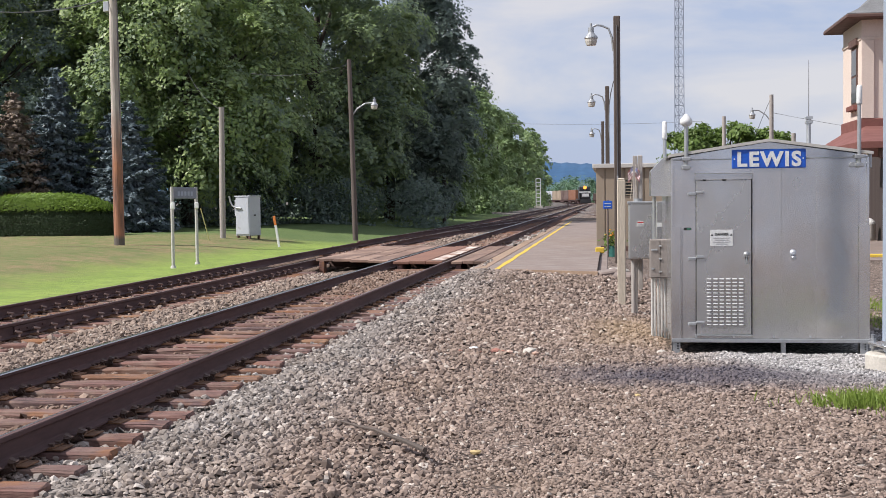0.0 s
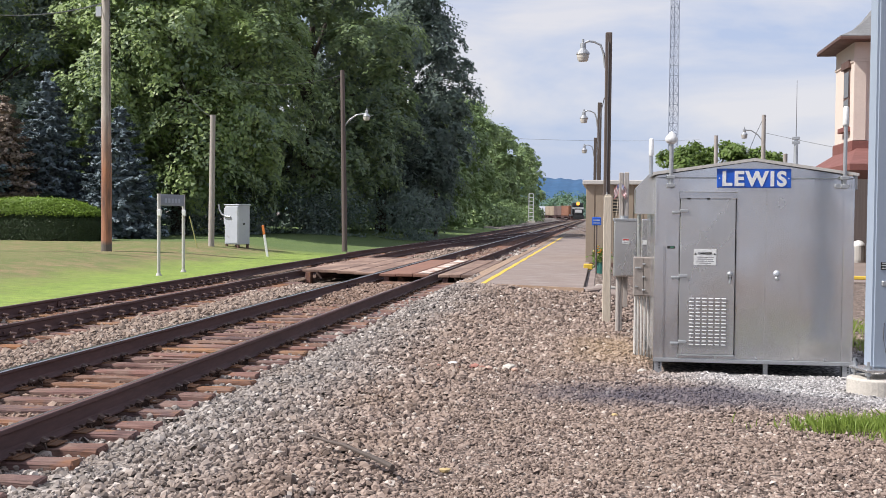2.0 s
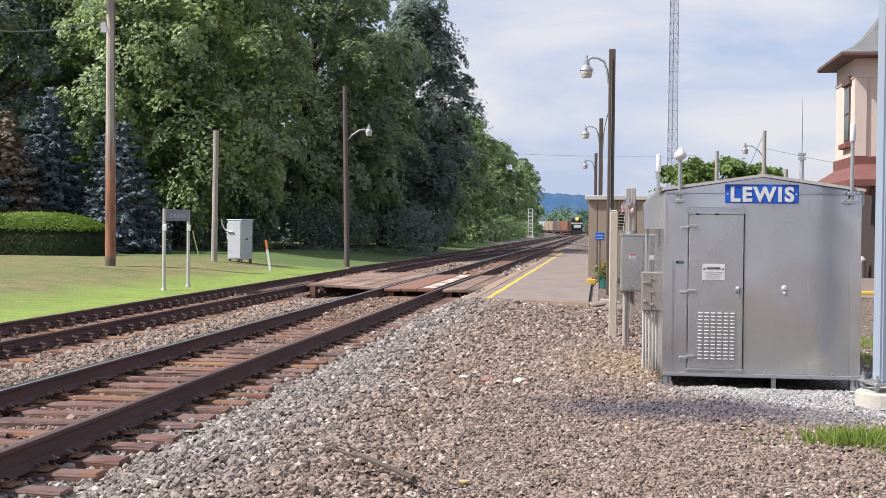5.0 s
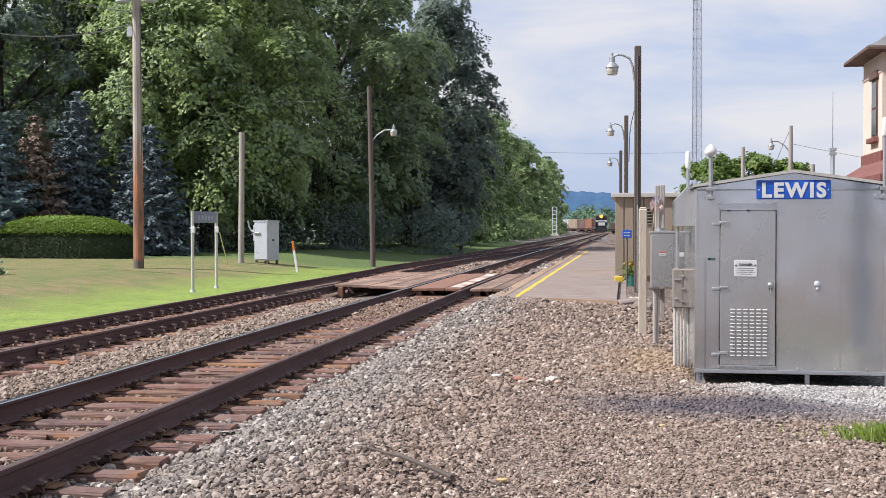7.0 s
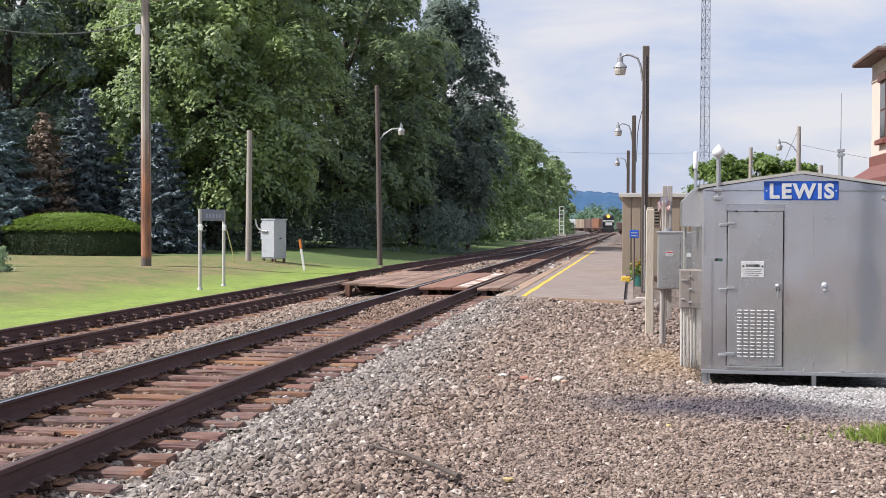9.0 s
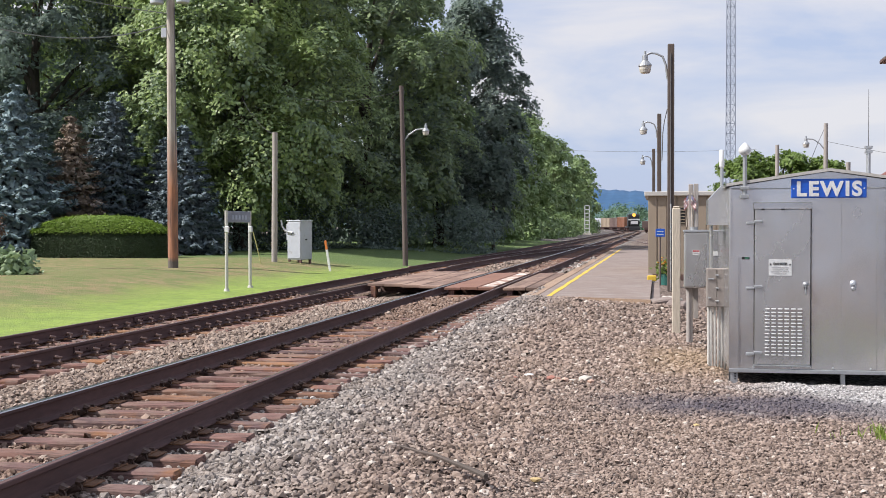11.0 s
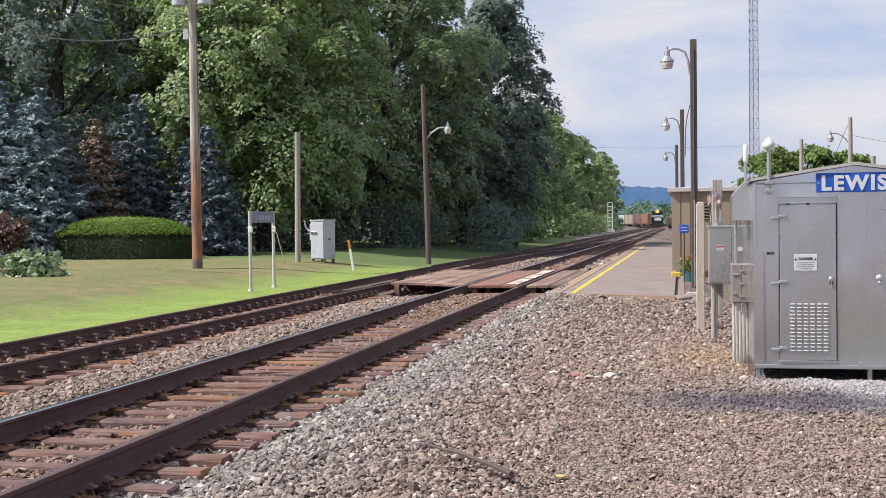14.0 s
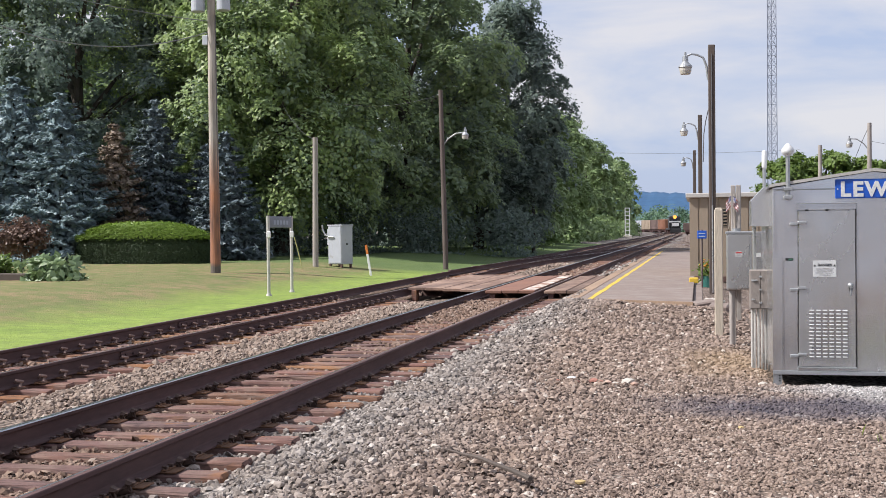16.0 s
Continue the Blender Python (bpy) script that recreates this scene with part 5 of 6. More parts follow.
for k in range(3):
    (ax, ay), (cx, cy) = legs[k], legs[(k + 1) % 3]
    lat = bmesh.new()
    for j in range(38):
        z0, z1 = j * 1.2, (j + 1) * 1.2
        f0, f1 = 1 - 0.3 * z0 / 46, 1 - 0.3 * z1 / 46
        rod((ax * f0, ay * f0, z0), (cx * f1, cy * f1, z1), 0.03, seg=4, bm=lat)
        rod((cx * f0, cy * f0, z0), (ax * f1, ay * f1, z1), 0.03, seg=4, bm=lat)
        rod((ax * f1, ay * f1, z1), (cx * f1, cy * f1, z1), 0.03, seg=4, bm=lat)
    part("bracing", lat, M["tower_steel"], tower)

# ---------- station building ----------
st = root("station_building", "cream brick station with red lower roof and grey tower roof", "station building", (0, 0, -0.74))
st.scale = (1.4, 1.4, 1.4)
TX0, TX1, TY0, TY1 = 6.5, 10.4, 31.9, 34.3
tw = part("tower_wall", prism([(TX0, TY0), (TX1, TY0), (TX1, TY1), (TX0, TY1)], 3.4, 6.40), M["brick"], st, "cream painted brick")
part("string_course", box((TX0 - 0.03, TY0 - 0.03, 5.85), (TX1 + 0.03, TY1 + 0.03, 5.93), 0.01), M["brick"], st)
part("red_base", box((TX0 - 0.05, TY0 - 0.05, 3.35), (TX1 + 0.05, TY1 + 0.05, 3.82), 0.02), M["redpaint"], st, "red painted base band")
for x in (TX0 - 0.01, 7.25, 8.9, TX1 - 0.30):
    part("pilaster", box((x, TY0 - 0.05, 3.82), (x + 0.32, TY0 - 0.001, 5.85), 0.01), M["brick"], st)


def sash(parent, a, b2, axis):
    """A window with frame, sill, head and panes, let into the face."""
    (x0, y0, z0), (x1, y1, z1) = a, b2
    w = part("window", box(a, b2), M["brown_trim"], parent, "brown framed sash window")
    if axis == "x":
        part("pane", box((x0 - 0.012, y0 + 0.08, z0 + 0.08), (x0 - 0.002, y1 - 0.08, (z0 + z1) / 2 - 0.03)), M["glass"], w)
        part("pane", box((x0 - 0.012, y0 + 0.08, (z0 + z1) / 2 + 0.03), (x0 - 0.002, y1 - 0.08, z1 - 0.08)), M["glass"], w)
        part("sill", box((x0 - 0.12, y0 - 0.1, z0 - 0.13), (x1, y1 + 0.1, z0), 0.01), M["redpaint"], w)
        part("head", box((x0 - 0.06, y0 - 0.1, z1), (x1, y1 + 0.1, z1 + 0.2), 0.01), M["brown_trim"], w)
    else:
        part("pane", box((x0 + 0.08, y0 - 0.012, z0 + 0.08), (x1 - 0.08, y0 - 0.002, (z0 + z1) / 2 - 0.03)), M["glass"], w)
        part("pane", box((x0 + 0.08, y0 - 0.012, (z0 + z1) / 2 + 0.03), (x1 - 0.08, y0 - 0.002, z1 - 0.08)), M["glass"], w)
        part("sill", box((x0 - 0.1, y0 - 0.12, z0 - 0.13), (x1 + 0.1, y1, z0), 0.01), M["redpaint"], w)
        part("head", box((x0 - 0.1, y0 - 0.06, z1), (x1 + 0.1, y1, z1 + 0.2), 0.01), M["brown_trim"], w)


sash(st, (TX0 - 0.02, 32.35, 4.2), (TX0 + 0.05, 33.1, 5.75), "x")
sash(st, (7.75, TY0 - 0.02, 4.2), (8.65, TY0 + 0.05, 5.75), "y")
# flared tower roof
rf = bmesh.new()
rings = []
for z, o in ((6.42, 0.44), (6.48, 0.44), (6.56, 0.26), (6.68, 0.04), (6.88, -0.24), (7.18, -0.55), (7.62, -0.86), (8.1, -1.08), (8.5, -1.17)):
    rings.append([rf.verts.new(p) for p in ((TX0 - o, TY0 - o, z), (TX1 + o, TY0 - o, z), (TX1 + o, TY1 + o, z), (TX0 - o, TY1 + o, z))])
for a, b2 in zip(rings, rings[1:]):
    for k in range(4):
        rf.faces.new((a[k], a[(k + 1) % 4], b2[(k + 1) % 4], b2[k]))
rf.faces.new(rings[0][::-1]), rf.faces.new(rings[-1])
part("tower_roof", rf, M["slate"], st, "grey slate flared roof")
part("eave_board", box((TX0 - 0.46, TY0 - 0.46, 6.36), (TX1 + 0.46, TY1 + 0.46, 6.46), 0.02), M["brown_trim"], st, "brown eave board")
# lower storey and canopy
# Shade under the canopy is painted into the wall and doorway colours.
part("lower_wall", box((7.6, 32.2, 0.0), (24, 40, 3.3)), surf("canopy_shade_brown", (0.058, 0.040, 0.035), (0.045, 0.032, 0.028), 0.8, s1=1, s2=20, stretch=(4, 4, 0.3)), st, "brown wall with the canopy's shade in its colour")
for k in range(6):
    x = 7.3 + k * 2.4
    dr = part("doorway", box((x + 0.6, 32.15, 0.1), (x + 2.1, 32.198, 2.6)), M["black"], st, "dark doorway under the canopy")
    part("frame", box((x + 0.48, 32.1, 0.1), (x + 0.6, 32.197, 2.7), 0.01), M["brick"], dr)
can = bmesh.new()
lowr, hir = [(5.5, 27.2, 3.02), (26, 27.2, 3.02), (26, 42, 3.02), (5.5, 33.0, 3.02)], [(6.6, 31.9, 3.62), (26, 31.9, 3.62), (26, 40, 3.62), (6.6, 34.2, 3.62)]
la, ha = [can.verts.new(p) for p in lowr], [can.verts.new(p) for p in hir]
ba = [can.verts.new((p[0], p[1], p[2] - 0.14)) for p in lowr]
for k in range(4):
    j = (k + 1) % 4
    can.faces.new((la[k], la[j], ha[j], ha[k])), can.faces.new((ba[k], ba[j], la[j], la[k]))
can.faces.new(ha), can.faces.new(ba[::-1])
bmesh.ops.recalc_face_normals(can, faces=can.faces[:])
part("canopy_roof", can, M["redpaint"], st, "faded red canopy roof")
part("canopy_beam", box((6.0, 27.5, 2.66), (25.5, 27.68, 2.88), 0.02), M["brown_trim"], st)
for k in range(4):
    x = 6.4 + k * 4.5
    cp = part("canopy_post", box((x - 0.09, 27.5, 0.0), (x + 0.09, 27.68, 2.66), 0.02), M["brown_trim"], st, "brown timber canopy post")
    part("brace", tube([(x, 27.59, 1.9), (x + 0.25, 27.59, 2.3), (x + 0.7, 27.59, 2.66)], 0.06, 6), M["brown_trim"], cp)
bin_ = root("litter_bin", "pale round litter bin by the station", "bin", (10.2, 48.6, 0.03))
part("drum", lathe([(0.24, 0), (0.26, 0.1), (0.26, 0.62), (0.24, 0.66)], 18), M["fascia"], bin_)
part("dome_lid", lathe([(0.26, 0.66), (0.25, 0.72), (0.15, 0.84), (0.03, 0.88)], 18), M["white"], bin_)


# ---------- train in the distance ----------
def freight_car(x, y, turn, label, material, kind):
    r = root("freight_car", label, "freight car", (x, y, 0.3), turn, "distant train")
    part("body", box((-1.45, -7.0, 1.0), (1.45, 7.0, 3.9 if kind == "box" else 2.4), 0.08), material, r)
    part("underframe", box((-1.2, -7.3, 0.7), (1.2, 7.3, 1.0)), M["rail"], r)
    for k in range(7):
        part("rib", box((-1.53, -6.6 + k * 2.1, 1.0), (1.53, -6.45 + k * 2.1, 3.8 if kind == "box" else 2.35)), material, r)
    for yy in (-5.2, 5.2):
        tk = part("truck", box((-1.1, yy - 1.2, 0.25), (1.1, yy + 1.2, 0.7), 0.05), M["rail"], r)
        for s in (-1, 1):
            part("wheel", rod((s * 0.7, yy + 0.85, 0.43), (s * 0.8, yy + 0.85, 0.43), 0.43, seg=14), M["rail"], tk)
            part("wheel", rod((s * 0.7, yy - 0.85, 0.43), (s * 0.8, yy - 0.85, 0.43), 0.43, seg=14), M["rail"], tk)


loco = root("locomotive", "black and white diesel locomotive with its headlight lit", "locomotive", (-7.0, 330.0, 0.3), 5)
ink = surf("black_locomotive_paint", (0.03, 0.03, 0.032), rough=0.5)
part("frame", box((-1.5, -9, 0.9), (1.5, 9, 1.35), 0.05), ink, loco)
part("hood", box((-0.9, -4.5, 1.35), (0.9, 9, 4.1), 0.12), ink, loco)
cabp = part("cab", box((-1.5, -6.8, 1.35), (1.5, -4.2, 4.6), 0.2), ink, loco)
part("nose", box((-1.0, -9, 1.35), (1.0, -6.8, 3.0), 0.2), ink, loco)
part("nose_band", box((-0.9, -9.04, 1.9), (0.9, -9.0, 2.7)), M["white"], loco, "white nose band")
for s in (-1, 1):
    part("windshield", box((s * 0.75 - 0.5, -6.83, 3.4), (s * 0.75 + 0.5, -6.8, 4.1)), M["glass"], cabp)
part("white_band", box((-1.52, -6.83, 2.9), (1.52, -6.79, 3.3)), M["white"], cabp)
glow, n, l, b = nodes("lit_headlight")
b.inputs["Base Color"].default_value = (0.25, 0.10, 0.02, 1)
b.inputs["Emission Color"].default_value, b.inputs["Emission Strength"].default_value = (1.0, 0.38, 0.06, 1), 1.5
part("headlight", rod((0, -6.95, 4.35), (0, -6.8, 4.35), 0.48, seg=14), glow, loco, "lit headlight")
part("pilot", box((-1.4, -9.3, 0.15), (1.4, -9, 1.0), 0.05), ink, loco)
for yy in (-5.5, 5.5):
    part("truck", box((-1.2, yy - 2, 0.1), (1.2, yy + 2, 0.9), 0.08), M["rail"], loco)
rusty = surf("rust_red_car_paint", (0.16, 0.105, 0.09), (0.12, 0.082, 0.072), 0.8, s1=0.5, s2=10)
orange = surf("orange_car_paint", (0.27, 0.12, 0.065), (0.22, 0.10, 0.06), 0.7, s1=0.5, s2=10)
for k, (x, y, turn, mt, kd) in enumerate(((-9.3, 347.5, 10, orange, "box"), (-11.9, 362, 12, rusty, "box"), (-15.0, 376, 14, M["tan"], "box"), (-18.6, 390, 16, M["cabinet"], "box"), (-22.7, 404, 18, M["cabinet"], "box"))):
    freight_car(x, y, turn, "orange freight car behind the locomotive" if mt is orange else "rust brown freight car in a distant train" if mt is rusty else "pale weathered freight car in a distant train", mt, kd)
freight_car(-1.6, 240, 1, "rusty low freight car standing on the siding", rusty, "low")

# ---------- small things on the gravel ----------
stick = root("stick", "dark crooked stick lying on the gravel", "stick", (-1.64, 8.31, 0.112))
part("branch", tube([(-0.40, 0.42, 0.06), (-0.22, 0.29, 0.045), (-0.08, 0.14, 0.055), (0.06, 0.02, 0.035), (0.22, -0.17, 0.03), (0.38, -0.38, 0.02)], [0.007, 0.011, 0.014, 0.016, 0.018, 0.02], 7), M["pole_dark"], stick)
r = np.random.default_rng(21)
for x, y, s, kind in ((-0.94, 14.23, 0.13, "concrete"), (-1.08, 14.1, 0.08, "concrete"), (-1.6, 14.3, 0.10, "white"), (-0.96, 8.36, 0.07, "yellowstone"), (0.25, 11.0, 0.06, "yellowstone"), (-1.4, 14.15, 0.07, "redstone"), (0.6, 14.1, 0.1, "concrete"), (-1.25, 14.2, 0.06, "redstone"), (-1.52, 14.12, 0.06, "redstone"), (-1.33, 14.25, 0.09, "redstone"), (-1.16, 14.08, 0.10, "pinkstone"), (-0.86, 14.1, 0.09, "pinkstone"), (-1.75, 14.15, 0.06, "redstone")):
    bm = bmesh.new()
    bmesh.ops.create_icosphere(bm, subdivisions=1, radius=s * 0.6)
    for v in bm.verts:
        v.co = Vector((v.co.x * 1.3, v.co.y, v.co.z * 0.55)) * float(r.uniform(0.75, 1.15))
    mk = M.get(kind) or surf(kind, (0.62, 0.46, 0.22) if kind == "yellowstone" else (0.60, 0.40, 0.31) if kind == "pinkstone" else (0.38, 0.17, 0.13), rough=0.85)
    M[kind] = mk
    y -= 0.42 if 14 < y and x < 0 else 0
    ob = part("rock", bm, mk)
    ob.location, ob.rotation_euler = (x, y, ground_z(x, y) + s * 0.28), (0, 0, x * 9)
    tagged(ob, {"concrete": "flat pale stone lying on the gravel", "white": "whitish stone lying on the gravel", "yellowstone": "yellowish stone lying on the gravel", "redstone": "reddish stone lying on the gravel", "pinkstone": "pale pink broken brick lying on the gravel"}[kind], "stone", "loose odd stones")


# ---------- trees ----------
def crown_cloud(lobes, per, clump, rng, thick=0.35):
    """Leaf places and outward directions, in clumps over the lobes (centre, radii)."""
    cs, ns = [], []
    for (cx, cy, cz), (rx, ry, rz), k in lobes:
        d = rng.normal(0, 1, (k, 3))
        d[:, 2] = d[:, 2] * 0.8 + 0.32
        d /= np.linalg.norm(d, axis=1)[:, None]
        heart = np.array((cx, cy, cz)) + d * (rx, ry, rz) * (1 - thick * rng.random((k, 1)) ** 1.5)
        size = clump * rng.uniform(0.55, 1.3, (k, 1, 1))
        off = np.clip(rng.normal(0, 1, (k, per, 3)), -1.5, 1.5) * size * (1, 1, 0.62)
        cs.append((heart[:, None] + off).reshape(-1, 3))
        ns.append((np.repeat(d[:, None], per, 1) * 0.6 + off / size * 0.25 + (0, 0, 0.6)).reshape(-1, 3))
    return np.concatenate(cs), np.concatenate(ns)


def sprays(lobes, per, pad, rng, out):
    """Leaf places and facings on drooping fans of twigs that stand out of the lobes, with gaps between the fans."""
    cs, ns = [], []
    for (cx, cy, cz), (rx, ry, rz), k in lobes:
        d = rng.normal(0, 1, (k, 3))
        d[:, 2] = d[:, 2] * 0.75 + 0.25
        d /= np.linalg.norm(d, axis=1)[:, None]
        heart = np.array((cx, cy, cz)) + d * (rx, ry, rz) * rng.uniform(0.78, out, (k, 1))
        up = d * 0.75 + np.array((0, 0, 0.75)) + rng.normal(0, 0.18, (k, 3))
        up /= np.linalg.norm(up, axis=1)[:, None]
        u = np.cross(up, rng.normal(0, 1, (k, 3)))
        u /= np.linalg.norm(u, axis=1)[:, None]
        w = np.cross(up, u)
        size = (pad * np.exp(rng.normal(0, 0.35, k)))[:, None, None]
        ang, rad = rng.uniform(0, 2 * math.pi, (k, per, 1)), np.sqrt(rng.random((k, per, 1)))
        edge = 1 + 0.35 * np.sin(ang * 3 + rng.uniform(0, 6, (k, 1, 1))) + 0.2 * np.sin(ang * 5 + rng.uniform(0, 6, (k, 1, 1)))
        a, b = rad * edge * np.cos(ang), rad * edge * np.sin(ang) * 0.8
        lift = 0.34 * (1 - rad ** 2) + rng.normal(0, 0.10, (k, per, 1))
        off = (u[:, None] * a + w[:, None] * b + up[:, None] * lift) * size - np.array((0, 0, 0.22)) * rad ** 2 * size
        cs.append((heart[:, None] + off).reshape(-1, 3))
        ns.append((up[:, None] + (u[:, None] * a + w[:, None] * b) * 0.45).reshape(-1, 3))
    return np.concatenate(cs), np.concatenate(ns)


def broadleaf(label, x, y, tall, wide, leaf, seed, leaves=9000, size=0.34, low=0.12, pad=0.75, name="tree", group="trees beside the lawn", out=1.14):
    r = np.random.default_rng(seed)
    z0 = ground_z(x, y)
    t = root(name, label, "tree", (x, y, z0), group=group)
    n = 40 if leaves > 50000 else 24 if leaves > 20000 else 17
    lobes = []
    for k in range(n):
        a, h = k * 2.4 + r.random(), (k + 0.5) / n
        reach = wide * (0.70 * math.sin(math.pi * min(0.16 + h * 0.68, 1)) ** 0.7 + 0.02)
        rr = wide * r.uniform(0.22, 0.37) * (1 - 0.25 * h)
        lobes.append(((reach * math.cos(a), reach * math.sin(a), tall * (low + (0.93 - low) * h) + (0 if h < 0.9 else -rr * 0.2)), (rr, rr, rr * 0.85), 0))
    area = sum(q[1][0] ** 2 for q in lobes)
    per = 150 if leaves > 50000 else 60 if leaves > 20000 else 34
    lobes = [(c, q, max(4, int(leaves * 0.85 / per * q[0] ** 2 / area))) for c, q, _ in lobes]
    c, nn = sprays(lobes, per, pad, r, out)
    c[:, 2] = np.maximum(c[:, 2], 0.25 + 0.2 * r.random(len(c)))
    ob = new("crown", leaf_mesh("crown", c, nn, size, leaf, r, loose=0.30, small=leaves > 20000))
    ob.parent = t
    # Large inner leaves added to block sun and sky through the crown.
    inner = [(c0, tuple(v * 0.66 for v in q), int(20 + leaves / 8000)) for c0, q, _ in lobes]
    inner += [((0, 0, tall * (low + 0.12 + 0.13 * k)), (wide * 0.45, wide * 0.45, tall * 0.10), 30) for k in range(5)]
    c, nn = crown_cloud(inner, 11, wide * 0.05, r, 0.35)
    c[:, 2] = np.maximum(c[:, 2], 0.5 + 0.3 * r.random(len(c)))
    ob = new("inner_foliage", leaf_mesh("inner_foliage", c, nn, wide * 0.022 + 0.12, leaf, r, loose=0.5))
    ob.parent = t
    trunk = tube([(0, 0, -0.3), (0.05, 0, tall * 0.15), (0, 0.1, tall * 0.45), (0.1, 0, tall * 0.8)], [wide * 0.065, wide * 0.05, wide * 0.035, 0.05], 10)
    part("trunk", trunk, M["bark"], t)
    for c0, _, _ in lobes[::3]:
        part("limb", tube([(0, 0, max(tall * 0.1, c0[2] * 0.6)), (c0[0] * 0.5, c0[1] * 0.5, c0[2] * 0.85), c0], [wide * 0.022, wide * 0.014, 0.025], 6), M["bark"], t)
    return t


def spruce(label, x, y, tall, wide, leaf, seed, dense=1.0):
    r = np.random.default_rng(seed)
    t = root("spruce_tree", label, "tree", (x, y, ground_z(x, y)), group="spruces behind the lawn")
    cs, ns, ts = [], [], []
    tiers = int(tall * 3.2)
    for i in range(tiers):
        h = (i + r.uniform(0.2, 0.8)) / tiers
        reach = wide * (1 - h) ** 0.72 * r.uniform(0.86, 1.08) + 0.12
        for a in np.arange(0, 2 * math.pi, 2 * math.pi / max(6, int(13 * (1 - h) + 6))) + r.random() * 6:
            a += r.normal(0, 0.12)
            L = reach * r.uniform(0.72, 1.12)
            m = int(95 * dense * (0.30 + L / wide))
            u = r.uniform(0.15, 1, m) ** 0.6
            drop = r.uniform(0.16, 0.34)
            side = np.clip(r.normal(0, 1, m), -2, 2) * 0.17 * L * (1.15 - u)
            z = tall * (0.05 + 0.94 * h) - L * drop * u + L * 0.17 * u ** 3 - np.abs(side) * 0.3 + r.normal(0, 0.035, m)
            cs.append(np.stack([math.cos(a) * L * u - math.sin(a) * side, math.sin(a) * L * u + math.cos(a) * side, z], 1))
            ns.append(np.tile((math.cos(a) * 0.35, math.sin(a) * 0.35, 0.9), (m, 1)))
            way = np.sign(side)[:, None] * np.array((-math.sin(a), math.cos(a), 0)) * 0.7 + np.array((math.cos(a), math.sin(a), -0.1))
            ts.append(way)
    c, nn, tt = np.concatenate(cs), np.concatenate(ns), np.concatenate(ts)
    ob = new("crown", leaf_mesh("crown", c, nn, 0.15, leaf, r, 1.6, tt, 0.2))
    ob.parent = t
    # Needle core added to stop sky showing through the branches.
    k = int(900 * dense * wide)
    h, a = r.random(k) ** 1.4, r.uniform(0, 2 * math.pi, k)
    q = wide * 0.6 * (1 - h) ** 0.8 * r.uniform(0.7, 1.0, k)
    c = np.stack([q * np.cos(a), q * np.sin(a), tall * (0.04 + 0.93 * h)], 1)
    ob = new("twig_core", leaf_mesh("twig_core", c, np.stack([np.cos(a), np.sin(a), 0 * a + 0.4], 1), 0.26, leaf, r, 1.0, None, 0.4))
    ob.parent = t
    part("trunk", rod((0, 0, -0.2), (0, 0, tall * 0.97), 0.02 * tall, 0.02, 8), M["bark"], t)
    return t


broadleaf("tall green tree with deep shade below", -43, 62, 21, 8.5, M["leaf_mid"], 1, 60000, 0.21, 0.10, 0.8)
broadleaf("tall dark tree behind the spruces", -34.5, 61, 20, 7.5, M["leaf_dark"], 2, 66000, 0.20, 0.08, 0.8)
broadleaf("tall maple with green sunlit leaf masses", -27.5, 66, 22, 8.0, M["leaf_mid"], 3, 95000, 0.20, 0.15, 1.05, out=1.3)
broadleaf("broad maple with green sunlit leaf masses", -22.6, 61.5, 19.5, 7.0, M["leaf_mid"], 4, 110000, 0.19, 0.12, 0.95, out=1.3)
broadleaf("tall dark maple standing behind the lamp pole", -18.5, 74, 19.5, 7.0, M["leaf_deep"], 5, 80000, 0.23, 0.06, 0.95)
broadleaf("dark-toned maple at the end of the lawn", -15.75, 84, 18.8, 6.6, M["leaf_dark"], 6, 120000, 0.21, 0.04, 0.7)
broadleaf("tall tree filling the wood behind the lawn", -38, 78, 24, 9, M["leaf_mid"], 7, 26000, 0.36, 0.1, 1.0)
broadleaf("young light green tree behind the spruces", -25.3, 58, 8.9, 2.5, M["leaf_mid"], 9, 14000, 0.2, 0.08, 0.42)
for k, (x, y, h, w) in enumerate(((-16.5, 104, 11.5, 5.2), (-16.2, 117, 12.5, 5.0), (-17.3, 131, 13.2, 5.2), (-17.6, 147, 14.0, 5.2), (-18.2, 164, 14.2, 5.4), (-18.6, 183, 14.5, 5.5), (-19.2, 204, 15, 5.7), (-19.2, 228, 15.2, 6.0), (-19.2, 255, 15.5, 6.2), (-20, 285, 15.5, 6.5), (-23.5, 318, 16, 7.0))):
    broadleaf("light green tree in the wood along the track", x, y, h * 1.13, w * 1.06, M["leaf_far"], 30 + k, 13000 if y < 170 else 7000, 0.34 if y < 170 else 0.55, 0.05, 0.8, group="trees along the track")
spruce("tall blue spruce with frosted blue needles", -31.3, 49.5, 8.8, 4.4, M["needle_blue"], 41)
spruce("blue spruce with layered frosted branches", -28.4, 48.6, 7.8, 3.3, M["needle_blue"], 42)
spruce("browned thin spruce between blue ones", -27.0, 51.0, 6.6, 2.3, M["needle_brown"], 43, 0.6)
spruce("dark spruce behind the hedge", -25.9, 53.0, 7.9, 2.6, M["needle_dark"], 44)
spruce("small dark spruce in the shade of the maples", -23.9, 54.5, 5.8, 2.1, M["needle_dark"], 46)
spruce("dark blue spruce beside the utility pole", -21.9, 52.0, 6.2, 2.2, M["needle_dark"], 45)
r = np.random.default_rng(50)
under = [((-42 + k * 2.2 + r.normal(0, 0.8), 60.5 + r.normal(0, 1.5) + max(0, k - 9) * 3.0, 1.3), (2.2, 1.6, 1.2 + r.random() * 1.2), 46) for k in range(14)]
